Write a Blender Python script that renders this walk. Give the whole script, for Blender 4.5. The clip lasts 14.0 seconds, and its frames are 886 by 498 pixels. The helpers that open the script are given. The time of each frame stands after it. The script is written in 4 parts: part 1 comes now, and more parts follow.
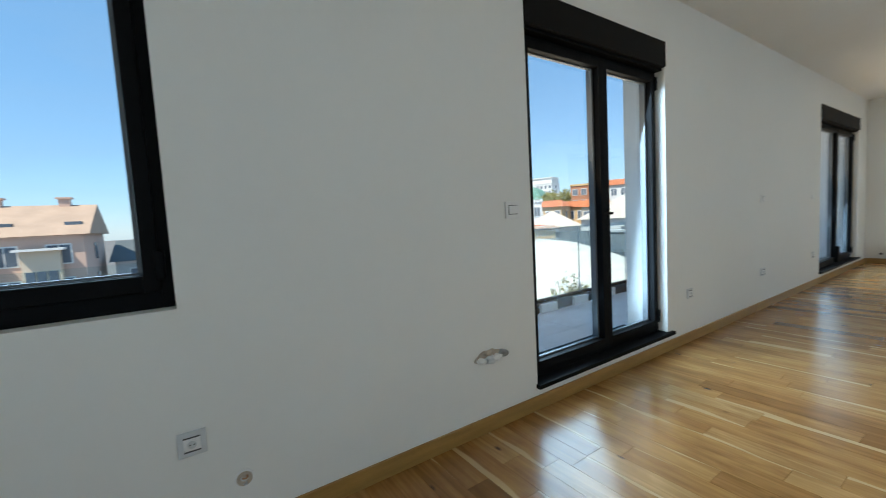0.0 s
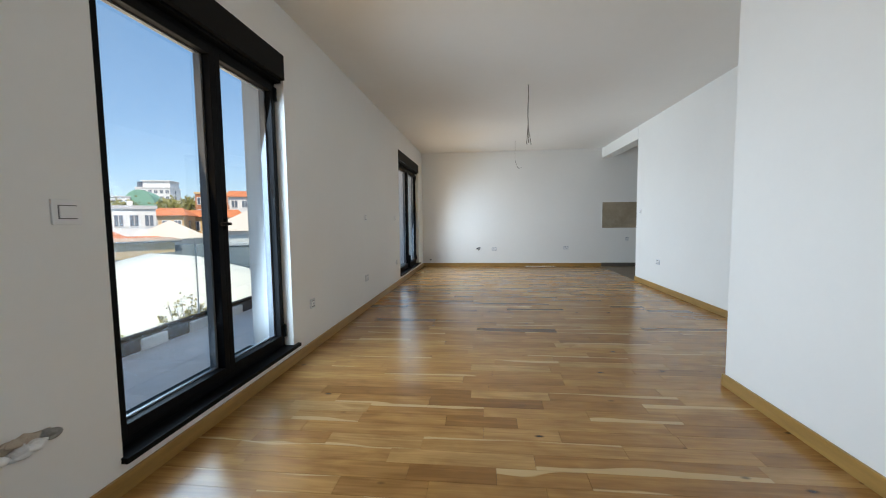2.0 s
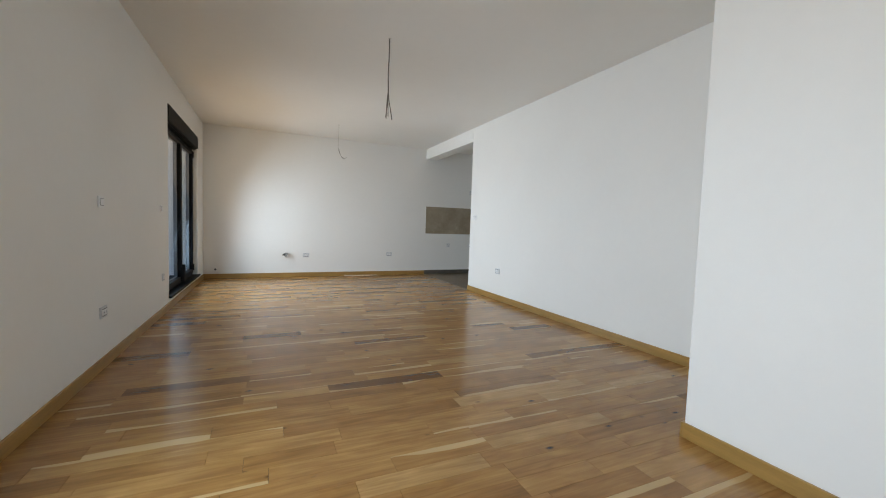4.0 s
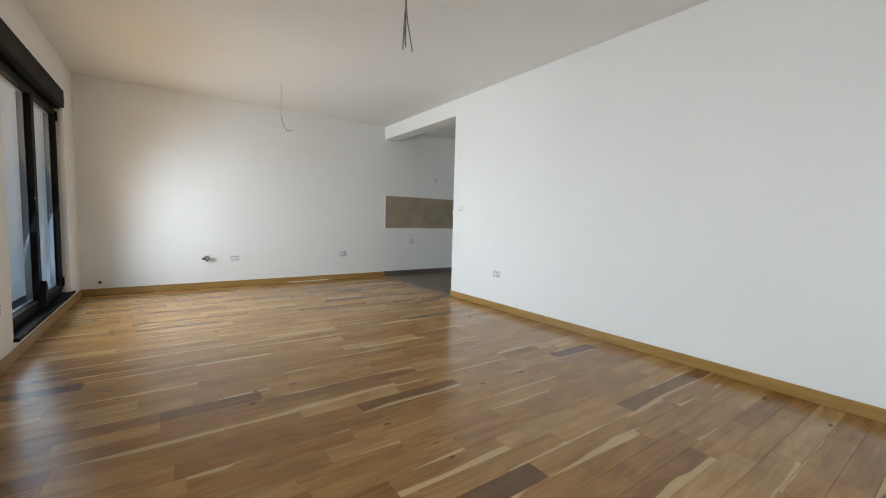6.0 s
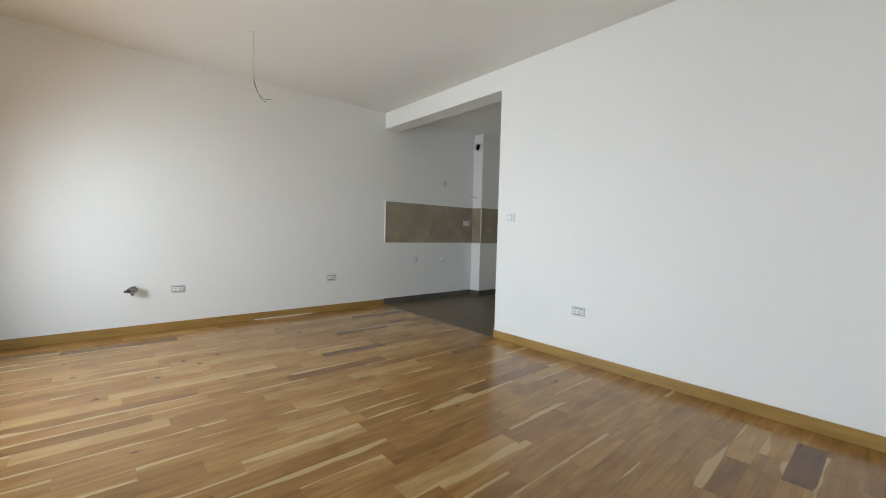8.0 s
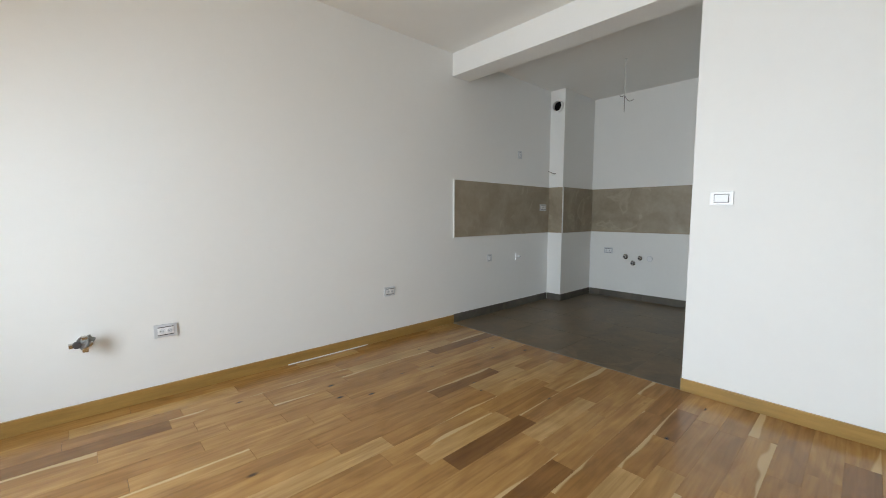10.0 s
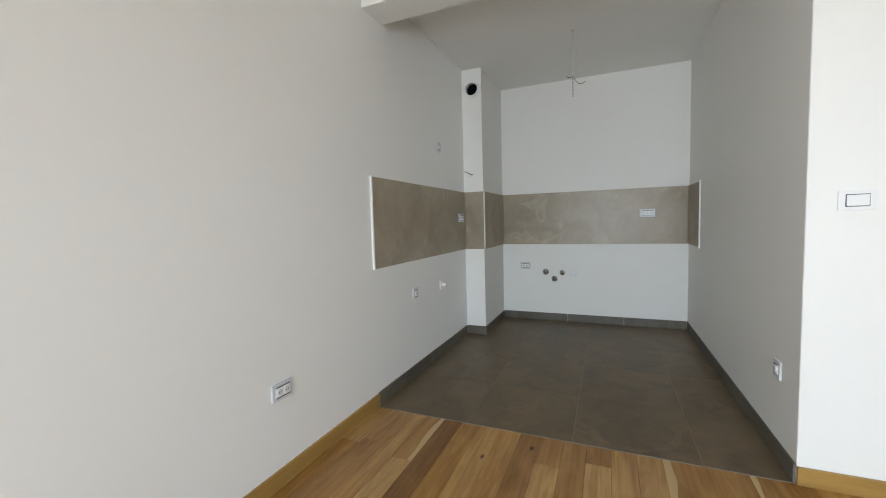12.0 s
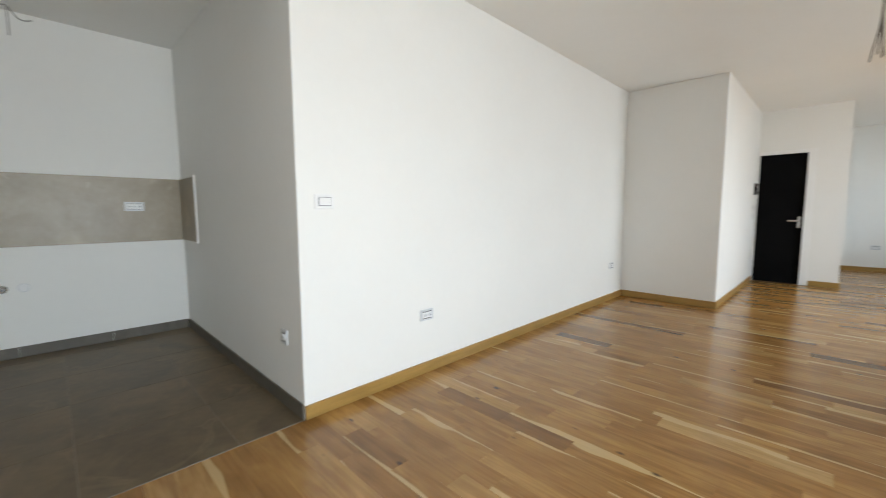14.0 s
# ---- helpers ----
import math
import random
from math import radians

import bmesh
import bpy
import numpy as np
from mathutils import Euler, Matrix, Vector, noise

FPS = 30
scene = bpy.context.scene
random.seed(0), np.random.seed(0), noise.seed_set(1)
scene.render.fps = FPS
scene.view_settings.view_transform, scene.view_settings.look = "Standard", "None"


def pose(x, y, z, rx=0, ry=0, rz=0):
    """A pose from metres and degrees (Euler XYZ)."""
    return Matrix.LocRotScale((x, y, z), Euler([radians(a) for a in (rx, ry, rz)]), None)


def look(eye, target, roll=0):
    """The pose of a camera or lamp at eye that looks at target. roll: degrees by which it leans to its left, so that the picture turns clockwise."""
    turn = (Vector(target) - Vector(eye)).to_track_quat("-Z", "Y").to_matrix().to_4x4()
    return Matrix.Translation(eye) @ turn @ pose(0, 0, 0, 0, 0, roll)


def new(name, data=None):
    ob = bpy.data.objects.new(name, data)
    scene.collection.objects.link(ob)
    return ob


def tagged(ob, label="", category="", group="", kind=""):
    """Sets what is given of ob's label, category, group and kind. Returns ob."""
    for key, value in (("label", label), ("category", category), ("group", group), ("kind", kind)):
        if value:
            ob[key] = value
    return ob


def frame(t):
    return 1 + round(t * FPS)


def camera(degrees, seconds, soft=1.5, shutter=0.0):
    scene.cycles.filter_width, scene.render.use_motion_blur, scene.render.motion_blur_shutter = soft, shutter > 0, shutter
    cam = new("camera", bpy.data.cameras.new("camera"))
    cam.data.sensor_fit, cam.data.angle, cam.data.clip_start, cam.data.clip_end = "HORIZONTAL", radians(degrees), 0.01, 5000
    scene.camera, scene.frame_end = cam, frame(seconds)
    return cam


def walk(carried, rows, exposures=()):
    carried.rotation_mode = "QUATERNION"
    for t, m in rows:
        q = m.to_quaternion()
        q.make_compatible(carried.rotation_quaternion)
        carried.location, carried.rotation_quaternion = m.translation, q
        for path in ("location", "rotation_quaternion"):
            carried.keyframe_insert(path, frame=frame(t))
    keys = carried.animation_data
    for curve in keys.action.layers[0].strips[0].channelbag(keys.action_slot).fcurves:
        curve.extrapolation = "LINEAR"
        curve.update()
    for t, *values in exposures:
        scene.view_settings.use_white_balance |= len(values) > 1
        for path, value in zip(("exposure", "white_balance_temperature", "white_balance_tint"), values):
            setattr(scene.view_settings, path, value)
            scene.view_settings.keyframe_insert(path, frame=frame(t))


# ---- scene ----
cam = camera(97.0, 14.0, soft=1.0, shutter=0.16)
PATH = [
    (0, (1.595, 0.176, 1.151), (-0.068, 1.277, 1.002), -3.2),
    (0.5, (1.522, 0.184, 1.17), (0.292, 1.754, 1.029), -2.9),
    (1, (1.551, 0.213, 1.162), (0.782, 2.054, 1.022), -2.2),
    (1.5, (1.574, 0.263, 1.155), (1.151, 2.212, 1.007), -1.3),
    (2, (1.53, 0.411, 1.138), (1.317, 2.394, 0.991), -0.7),
    (2.5, (1.446, 0.718, 1.146), (1.45, 2.714, 1.016), 0.2),
    (3, (1.336, 1.089, 1.149), (1.621, 3.067, 1.058), 1.0),
    (3.5, (1.205, 1.433, 1.105), (1.772, 3.348, 1.005), 1.8),
    (4, (1.078, 1.833, 1.096), (1.891, 3.657, 0.977), 1.9),
    (4.2, (1.012, 1.986, 1.077), (1.897, 3.775, 0.949), 1.7),
    (6.5, (0.925, 3.747, 1.097), (2.113, 5.351, 0.963), 1.4),
    (7, (1.021, 4.196, 1.127), (2.269, 5.754, 1.007), 1.2),
    (7.5, (1.09, 4.661, 1.107), (2.396, 6.171, 0.99), 1.5),
    (8, (1.18, 5.129, 1.085), (2.487, 6.64, 0.998), 1.5),
    (8.5, (1.226, 5.604, 1.088), (2.496, 7.145, 0.976), 1.1),
    (8.7, (1.231, 5.808, 1.101), (2.497, 7.351, 0.974), 1.0),
    (10.8, (1.641, 7.747, 1.175), (3.142, 9.054, 0.984), -0.6),
    (11, (1.714, 7.914, 1.189), (3.272, 9.154, 1.005), -0.7),
    (11.5, (1.899, 8.322, 1.205), (3.605, 9.354, 1.048), -1.0),
    (12, (2.111, 8.596, 1.205), (3.949, 9.373, 1.067), -1.6),
    (12.5, (2.263, 8.774, 1.213), (4.217, 9.178, 1.076), -2.1),
    (13, (2.323, 8.9, 1.207), (4.316, 8.834, 1.06), -2.2),
    (13.5, (2.276, 8.916, 1.192), (4.149, 8.236, 1.021), -1.6),
    (14, (2.169, 8.778, 1.192), (3.577, 7.371, 0.997), -0.2),
]
walk(cam, [(t, look(eye, target, roll)) for t, eye, target, roll in PATH], exposures=[(0.0, 1.22, 6750, 8), (1.5, 1.15, 7100, 14), (3.0, 1.03, 7600, 18), (6.5, 1.2, 7850, 18), (8.5, 1.08, 7950, 18), (11.5, 1.44, 8050, 19), (14.0, 1.47, 8200, 18)])

# ---------------------------------------------------------------- light
world = bpy.data.worlds.new("world")
scene.world = world
world.use_nodes = True
wn = world.node_tree
sky = wn.nodes.new("ShaderNodeTexSky")
sky.sky_type, sky.sun_disc = "NISHITA", False
sky.sun_elevation, sky.sun_rotation = radians(57), radians(152)
sky.air_density, sky.dust_density, sky.ozone_density = 1.0, 0.25, 3.5
cirrus, where, veil, blend = (wn.nodes.new("ShaderNode" + k) for k in ("TexNoise", "Mapping", "ValToRGB", "Mix"))
blend.data_type = "RGBA"
where.inputs["Scale"].default_value = (1.2, 2.2, 9.0)
where.inputs["Rotation"].default_value = (0.1, 0.25, 0.0)
cirrus.inputs["Scale"].default_value, cirrus.inputs["Detail"].default_value, cirrus.inputs["Distortion"].default_value = 1.6, 8, 0.7
veil.color_ramp.elements[0].position, veil.color_ramp.elements[0].color = 0.46, (0, 0, 0, 1)
veil.color_ramp.elements[1].position, veil.color_ramp.elements[1].color = 0.86, (0.28, 0.28, 0.28, 1)
blend.inputs[7].default_value = (2.6, 2.75, 2.9, 1)
wn.links.new(wn.nodes.new("ShaderNodeTexCoord").outputs["Generated"], where.inputs["Vector"])
wn.links.new(where.outputs[0], cirrus.inputs["Vector"])
wn.links.new(cirrus.outputs["Fac"], veil.inputs[0])
wn.links.new(veil.outputs["Color"], blend.inputs["Factor"])
wn.links.new(sky.outputs["Color"], blend.inputs[6])
haze = wn.nodes.new("ShaderNodeMix")
haze.data_type = "RGBA"
haze.inputs["Factor"].default_value = 0.6
haze.inputs[7].default_value = (0.6, 1.72, 3.1, 1)
wn.links.new(blend.outputs[2], haze.inputs[6])
wn.links.new(haze.outputs[2], wn.nodes["Background"].inputs["Color"])
wn.nodes["Background"].inputs["Strength"].default_value = 0.115

sun = new("sun", bpy.data.lights.new("sun", "SUN"))
sun.data.energy, sun.data.angle, sun.data.color = 2.8, radians(0.5), (1.0, 0.94, 0.85)
sun.matrix_world = look((14, -26, 46), (0, 0, 0))


def window_fill(y0, y1, z0, z1, leaves, bounce):
    """Fill lamps added in one opening: a blue one for skylight at either leaf (watts, turn), and a warm one for bounce
    off the sunlit roofs below.
    """
    ym, zm, half = (y0 + y1) / 2, (z0 + z1) / 2, (y1 - y0) / 2
    rows = [(ym + k * half / 2, half, watts, 14, turn, 122, SKY_BLUE) for k, (watts, turn) in zip((-1, 1), leaves)]
    rows.append((ym, 2 * half, bounce, -14, 0, 160, ROOF_GLOW))
    for y, wide, power, down, turn, spread, colour in rows:
        ob = new("window_fill_lamp", bpy.data.lights.new("window_fill_lamp", "AREA"))
        ob.data.shape, ob.data.size, ob.data.size_y = "RECTANGLE", wide, z1 - z0
        ob.data.energy, ob.data.color, ob.data.spread = power, colour, radians(spread)
        ob.matrix_world = look((-0.05, y, zm), (0.95, y + math.tan(radians(turn)), zm - math.tan(radians(down))))


SKY_BLUE, ROOF_GLOW = (0.50, 0.75, 1.0), (1.0, 0.79, 0.52)
# added lamps that lift the room beyond what the sky alone gives
window_fill(1.95, 3.27, 0.32, 2.08, ((10, -20), (16, 34)), 4.5)
window_fill(7.46, 9.32, 0.32, 2.08, ((14, -18), (18, 3)), 6)
window_fill(-1.20, 0.04, 1.02, 2.10, ((4, -30), (2, 10)), 1)

# ---------------------------------------------------------------- materials


def node_mat(name):
    m = bpy.data.materials.new(name)
    m.use_nodes = True
    return m, m.node_tree, m.node_tree.nodes["Principled BSDF"]


def surface(name, colour, rough=0.5, vary=0.06, scale=3.0, bump=0.0, bump_scale=80.0, metal=0.0, stretch=(1, 1, 1), spec=0.5):
    """Colour broken up by a coarse and a fine noise, with an optional fine relief."""
    m, nt, b = node_mat(name)
    L = nt.links.new
    tc = nt.nodes.new("ShaderNodeTexCoord")
    mp = nt.nodes.new("ShaderNodeMapping")
    mp.inputs["Scale"].default_value = stretch
    L(tc.outputs["Object"], mp.inputs["Vector"])
    n1 = nt.nodes.new("ShaderNodeTexNoise")
    n1.inputs["Scale"].default_value, n1.inputs["Detail"].default_value = scale, 5
    n2 = nt.nodes.new("ShaderNodeTexNoise")
    n2.inputs["Scale"].default_value, n2.inputs["Detail"].default_value = scale * 14, 3
    L(mp.outputs[0], n1.inputs["Vector"]), L(mp.outputs[0], n2.inputs["Vector"])
    add = nt.nodes.new("ShaderNodeMath")
    add.operation = "MULTIPLY_ADD"
    add.inputs[1].default_value = 0.35
    L(n2.outputs["Fac"], add.inputs[0]), L(n1.outputs["Fac"], add.inputs[2])
    ramp = nt.nodes.new("ShaderNodeMapRange")
    ramp.inputs["From Min"].default_value, ramp.inputs["From Max"].default_value = 0.4, 0.95
    ramp.inputs["To Min"].default_value, ramp.inputs["To Max"].default_value = 1 - vary, 1 + vary
    L(add.outputs[0], ramp.inputs["Value"])
    mul = nt.nodes.new("ShaderNodeVectorMath")
    mul.operation = "SCALE"
    mul.inputs[0].default_value = colour
    L(ramp.outputs[0], mul.inputs["Scale"])
    L(mul.outputs[0], b.inputs["Base Color"])
    rr = nt.nodes.new("ShaderNodeMapRange")
    rr.inputs["To Min"].default_value, rr.inputs["To Max"].default_value = max(0, rough - 0.05), min(1, rough + 0.05)
    L(n1.outputs["Fac"], rr.inputs["Value"]), L(rr.outputs[0], b.inputs["Roughness"])
    b.inputs["Metallic"].default_value = metal
    b.inputs["Specular IOR Level"].default_value = spec
    if bump:
        n3 = nt.nodes.new("ShaderNodeTexNoise")
        n3.inputs["Scale"].default_value, n3.inputs["Detail"].default_value = bump_scale, 4
        L(mp.outputs[0], n3.inputs["Vector"])
        bp = nt.nodes.new("ShaderNodeBump")
        bp.inputs["Strength"].default_value, bp.inputs["Distance"].default_value = bump, 0.002
        L(n3.outputs["Fac"], bp.inputs["Height"]), L(bp.outputs[0], b.inputs["Normal"])
    return m


def wood(name, per_island):
    """Lacquered wooden staves: each one its own tone, grain along x, pale sapwood bands and dark knots."""
    m, nt, b = node_mat(name)
    L = nt.links.new
    tc = nt.nodes.new("ShaderNodeTexCoord")
    if per_island:
        rnd = nt.nodes.new("ShaderNodeNewGeometry").outputs["Random Per Island"]
    else:
        rnd = nt.nodes.new("ShaderNodeObjectInfo").outputs["Random"]
    off = nt.nodes.new("ShaderNodeVectorMath")
    off.operation = "MULTIPLY"
    off.inputs[1].default_value = (61, 37, 0)
    L(rnd, off.inputs[0])
    pos = nt.nodes.new("ShaderNodeVectorMath")
    L(tc.outputs["Object"], pos.inputs[0]), L(off.outputs[0], pos.inputs[1])

    def noise_at(sx, sy, scale, detail, distort=0.0):
        mp = nt.nodes.new("ShaderNodeMapping")
        mp.inputs["Scale"].default_value = (sx, sy, 1)
        L(pos.outputs[0], mp.inputs["Vector"])
        n = nt.nodes.new("ShaderNodeTexNoise")
        n.inputs["Scale"].default_value, n.inputs["Detail"].default_value, n.inputs["Distortion"].default_value = scale, detail, distort
        L(mp.outputs[0], n.inputs["Vector"])
        return n.outputs["Fac"]

    def ramp_of(src, stops):
        r = nt.nodes.new("ShaderNodeValToRGB")
        e = r.color_ramp.elements
        while len(e) < len(stops):
            e.new(0.5)
        for el, (p, c) in zip(e, stops):
            el.position, el.color = p, (*c, 1)
        L(src, r.inputs[0])
        return r.outputs["Color"]

    def mix(kind, fac, a, c):
        x = nt.nodes.new("ShaderNodeMix")
        x.data_type, x.blend_type = "RGBA", kind
        if isinstance(fac, float):
            x.inputs["Factor"].default_value = fac
        else:
            L(fac, x.inputs["Factor"])
        for s, v in ((x.inputs[6], a), (x.inputs[7], c)):
            if isinstance(v, tuple):
                s.default_value = (*v, 1)
            else:
                L(v, s)
        return x.outputs[2]

    tone = ramp_of(rnd, [(0.0, (0.150, 0.061, 0.015)), (0.05, (0.247, 0.109, 0.029)), (0.12, (0.317, 0.151, 0.044)), (0.55, (0.361, 0.181, 0.055)), (0.82, (0.405, 0.210, 0.069)), (1.0, (0.467, 0.274, 0.110))])
    grain = ramp_of(noise_at(1.8, 30, 1.0, 7, 1.2), [(0.3, (0.76, 0.71, 0.64)), (0.7, (1.12, 1.12, 1.12))])
    cloud = ramp_of(noise_at(1.6, 4.5, 2.2, 4, 0.8), [(0.3, (0.80, 0.76, 0.70)), (0.7, (1.14, 1.16, 1.18))])
    c = mix("MULTIPLY", 1.0, mix("MULTIPLY", 1.0, tone, grain), cloud)

    def calc(op, a, b2=0.0, c2=0.0):
        k = nt.nodes.new("ShaderNodeMath")
        k.operation = op
        for s2, v2 in zip(k.inputs, (a, b2, c2)):
            if isinstance(v2, (int, float)):
                s2.default_value = v2
            else:
                L(v2, s2)
        return k.outputs[0]

    # pale sapwood wedges that run along one edge of some staves
    across = nt.nodes.new("ShaderNodeSeparateXYZ")
    L(tc.outputs["UV"], across.inputs[0])
    v = across.outputs["Y"]
    flip = calc("GREATER_THAN", calc("FRACT", calc("MULTIPLY", rnd, 17.3)), 0.5)
    edge = calc("ABSOLUTE", calc("SUBTRACT", flip, v))
    reach = calc("MULTIPLY_ADD", noise_at(1.4, 5, 1.0, 2, 0.2), 1.5, -0.55)
    some = calc("LESS_THAN", calc("FRACT", calc("MULTIPLY", rnd, 41.7)), 0.34)
    band = nt.nodes.new("ShaderNodeMapRange")
    band.inputs["From Min"].default_value, band.inputs["From Max"].default_value = 0.0, 0.05
    L(calc("SUBTRACT", calc("SUBTRACT", reach, edge), 0.06), band.inputs["Value"])
    c = mix("MIX", calc("MULTIPLY", calc("MULTIPLY", band.outputs[0], some), 0.75), c, (0.60, 0.41, 0.20))
    vo = nt.nodes.new("ShaderNodeTexVoronoi")
    vm = nt.nodes.new("ShaderNodeMapping")
    vm.inputs["Scale"].default_value = (4.2, 8.5, 1)
    L(pos.outputs[0], vm.inputs["Vector"]), L(vm.outputs[0], vo.inputs["Vector"])
    vo.inputs["Scale"].default_value = 1.0
    knot = ramp_of(vo.outputs["Distance"], [(0.05, (1, 1, 1)), (0.13, (0, 0, 0))])
    pick = nt.nodes.new("ShaderNodeSeparateColor")
    L(vo.outputs["Color"], pick.inputs[0])
    gate = nt.nodes.new("ShaderNodeMath")
    gate.operation, gate.inputs[1].default_value = "GREATER_THAN", 0.62
    L(pick.outputs[0], gate.inputs[0])
    kf = nt.nodes.new("ShaderNodeMath")
    kf.operation = "MULTIPLY"
    L(knot, kf.inputs[0]), L(gate.outputs[0], kf.inputs[1])
    c = mix("MIX", kf.outputs[0], c, (0.055, 0.026, 0.012))
    L(c, b.inputs["Base Color"])
    b.inputs["Specular IOR Level"].default_value = 0.5
    rr = nt.nodes.new("ShaderNodeMapRange")
    rr.inputs["To Min"].default_value, rr.inputs["To Max"].default_value = 0.15, 0.30
    L(noise_at(3, 12, 1.5, 4), rr.inputs["Value"]), L(rr.outputs[0], b.inputs["Roughness"])
    bp = nt.nodes.new("ShaderNodeBump")
    bp.inputs["Strength"].default_value, bp.inputs["Distance"].default_value = 0.12, 0.001
    L(noise_at(2, 60, 1.0, 4), bp.inputs["Height"]), L(bp.outputs[0], b.inputs["Normal"])
    return m


def stone_tile(name, dark, light, rough):
    """Cement-look porcelain: clouded, with scratched pale veins; each tile starts elsewhere in the pattern."""
    m, nt, b = node_mat(name)
    L = nt.links.new
    tc, oi = nt.nodes.new("ShaderNodeTexCoord"), nt.nodes.new("ShaderNodeObjectInfo")
    off = nt.nodes.new("ShaderNodeVectorMath")
    off.operation, off.inputs[1].default_value = "MULTIPLY", (31, 17, 23)
    L(oi.outputs["Random"], off.inputs[0])
    pos = nt.nodes.new("ShaderNodeVectorMath")
    L(tc.outputs["Object"], pos.inputs[0]), L(off.outputs[0], pos.inputs[1])
    n1, n2 = nt.nodes.new("ShaderNodeTexNoise"), nt.nodes.new("ShaderNodeTexNoise")
    for n, s, d, w in ((n1, 2.6, 8, 0.9), (n2, 22.0, 5, 0.2)):
        n.inputs["Scale"].default_value, n.inputs["Detail"].default_value, n.inputs["Distortion"].default_value = s, d, w
        L(pos.outputs[0], n.inputs["Vector"])
    add = nt.nodes.new("ShaderNodeMath")
    add.operation, add.inputs[1].default_value = "MULTIPLY_ADD", 0.3
    L(n2.outputs["Fac"], add.inputs[0]), L(n1.outputs["Fac"], add.inputs[2])
    r = nt.nodes.new("ShaderNodeValToRGB")
    e = r.color_ramp.elements
    e[0].position, e[0].color = 0.42, (*dark, 1)
    e[1].position, e[1].color = 0.86, (*light, 1)
    L(add.outputs[0], r.inputs[0])
    v = nt.nodes.new("ShaderNodeTexNoise")
    v.inputs["Scale"].default_value, v.inputs["Detail"].default_value, v.inputs["Distortion"].default_value = 1.7, 4, 2.2
    L(pos.outputs[0], v.inputs["Vector"])
    vr = nt.nodes.new("ShaderNodeValToRGB")
    ve = vr.color_ramp.elements
    ve[0].position, ve[0].color = 0.60, (0, 0, 0, 1)
    ve[1].position, ve[1].color = 0.64, (0.35, 0.35, 0.35, 1)
    ve.new(0.70).color = (0, 0, 0, 1)
    L(v.outputs["Fac"], vr.inputs[0])
    x = nt.nodes.new("ShaderNodeMix")
    x.data_type = "RGBA"
    L(vr.outputs["Color"], x.inputs["Factor"]), L(r.outputs["Color"], x.inputs[6])
    x.inputs[7].default_value = (*(min(1, c * 1.35) for c in light), 1)
    L(x.outputs[2], b.inputs["Base Color"])
    rr = nt.nodes.new("ShaderNodeMapRange")
    rr.inputs["To Min"].default_value, rr.inputs["To Max"].default_value = rough - 0.08, rough + 0.08
    L(n1.outputs["Fac"], rr.inputs["Value"]), L(rr.outputs[0], b.inputs["Roughness"])
    bp = nt.nodes.new("ShaderNodeBump")
    bp.inputs["Strength"].default_value, bp.inputs["Distance"].default_value = 0.15, 0.001
    L(n2.outputs["Fac"], bp.inputs["Height"]), L(bp.outputs[0], b.inputs["Normal"])
    return m


def glass_mat(name, tint=(1, 1, 1), reflect=0.5):
    """Thin clear pane: mostly seen through, with a gloss that grows at grazing angles."""
    m, nt, b = node_mat(name)
    L = nt.links.new
    t, g = nt.nodes.new("ShaderNodeBsdfTransparent"), nt.nodes.new("ShaderNodeBsdfGlossy")
    t.inputs["Color"].default_value = (*tint, 1)
    g.inputs["Roughness"].default_value = 0.02
    f, k = nt.nodes.new("ShaderNodeFresnel"), nt.nodes.new("ShaderNodeMath")
    f.inputs["IOR"].default_value = 1.45
    k.operation, k.inputs[1].default_value = "MULTIPLY", reflect
    s = nt.nodes.new("ShaderNodeMixShader")
    L(f.outputs[0], k.inputs[0]), L(k.outputs[0], s.inputs[0]), L(t.outputs[0], s.inputs[1]), L(g.outputs[0], s.inputs[2])
    L(s.outputs[0], nt.nodes["Material Output"].inputs["Surface"])
    return m


WALL = surface("wall_paint", (0.84, 0.835, 0.81), 0.62, 0.018, 1.2, 0.10, 160)
CEIL = surface("ceiling_paint", (0.84, 0.83, 0.80), 0.75, 0.02, 0.9, 0.08, 120)
BLACK = surface("anthracite_profile", (0.006, 0.0065, 0.0075), 0.5, 0.25, 4.0, 0.06, 200, spec=0.06)
BOXMAT = surface("anthracite_shutter_box", (0.008, 0.0085, 0.009), 0.55, 0.2, 4.0, 0.06, 200, spec=0.08)
# paler than the profile: holds the skylight on the outer sash edge
LIT_SPACER = surface("lit_glazing_spacer", (0.13, 0.145, 0.16), 0.4, 0.1, 6.0, metal=0.0)
SKIRT = surface("oak_skirting", (0.36, 0.20, 0.058), 0.38, 0.22, 3.0, 0.15, 40, stretch=(1, 1, 10))
WOOD_PIECE, WOOD_REST = wood("wooden_stave", False), wood("wooden_staves", True)
FLOOR_GAP = surface("floor_joint", (0.17, 0.092, 0.038), 0.8, 0.1)
TILE_F = stone_tile("floor_tile", (0.086, 0.056, 0.029), (0.178, 0.124, 0.070), 0.42)
TILE_W = stone_tile("splash_tile", (0.27, 0.215, 0.150), (0.40, 0.335, 0.25), 0.36)
TILE_S = stone_tile("skirting_tile", (0.085, 0.074, 0.058), (0.14, 0.122, 0.100), 0.42)
GROUT = surface("grout", (0.24, 0.21, 0.17), 0.85, 0.1, 20)
PLASTIC = surface("white_plastic", (0.83, 0.83, 0.83), 0.30, 0.015, 8)
PLASTIC_G = surface("grey_plastic", (0.62, 0.64, 0.66), 0.32, 0.03, 8)
DARK = surface("dark_slot", (0.045, 0.045, 0.05), 0.5, 0.1, 8)
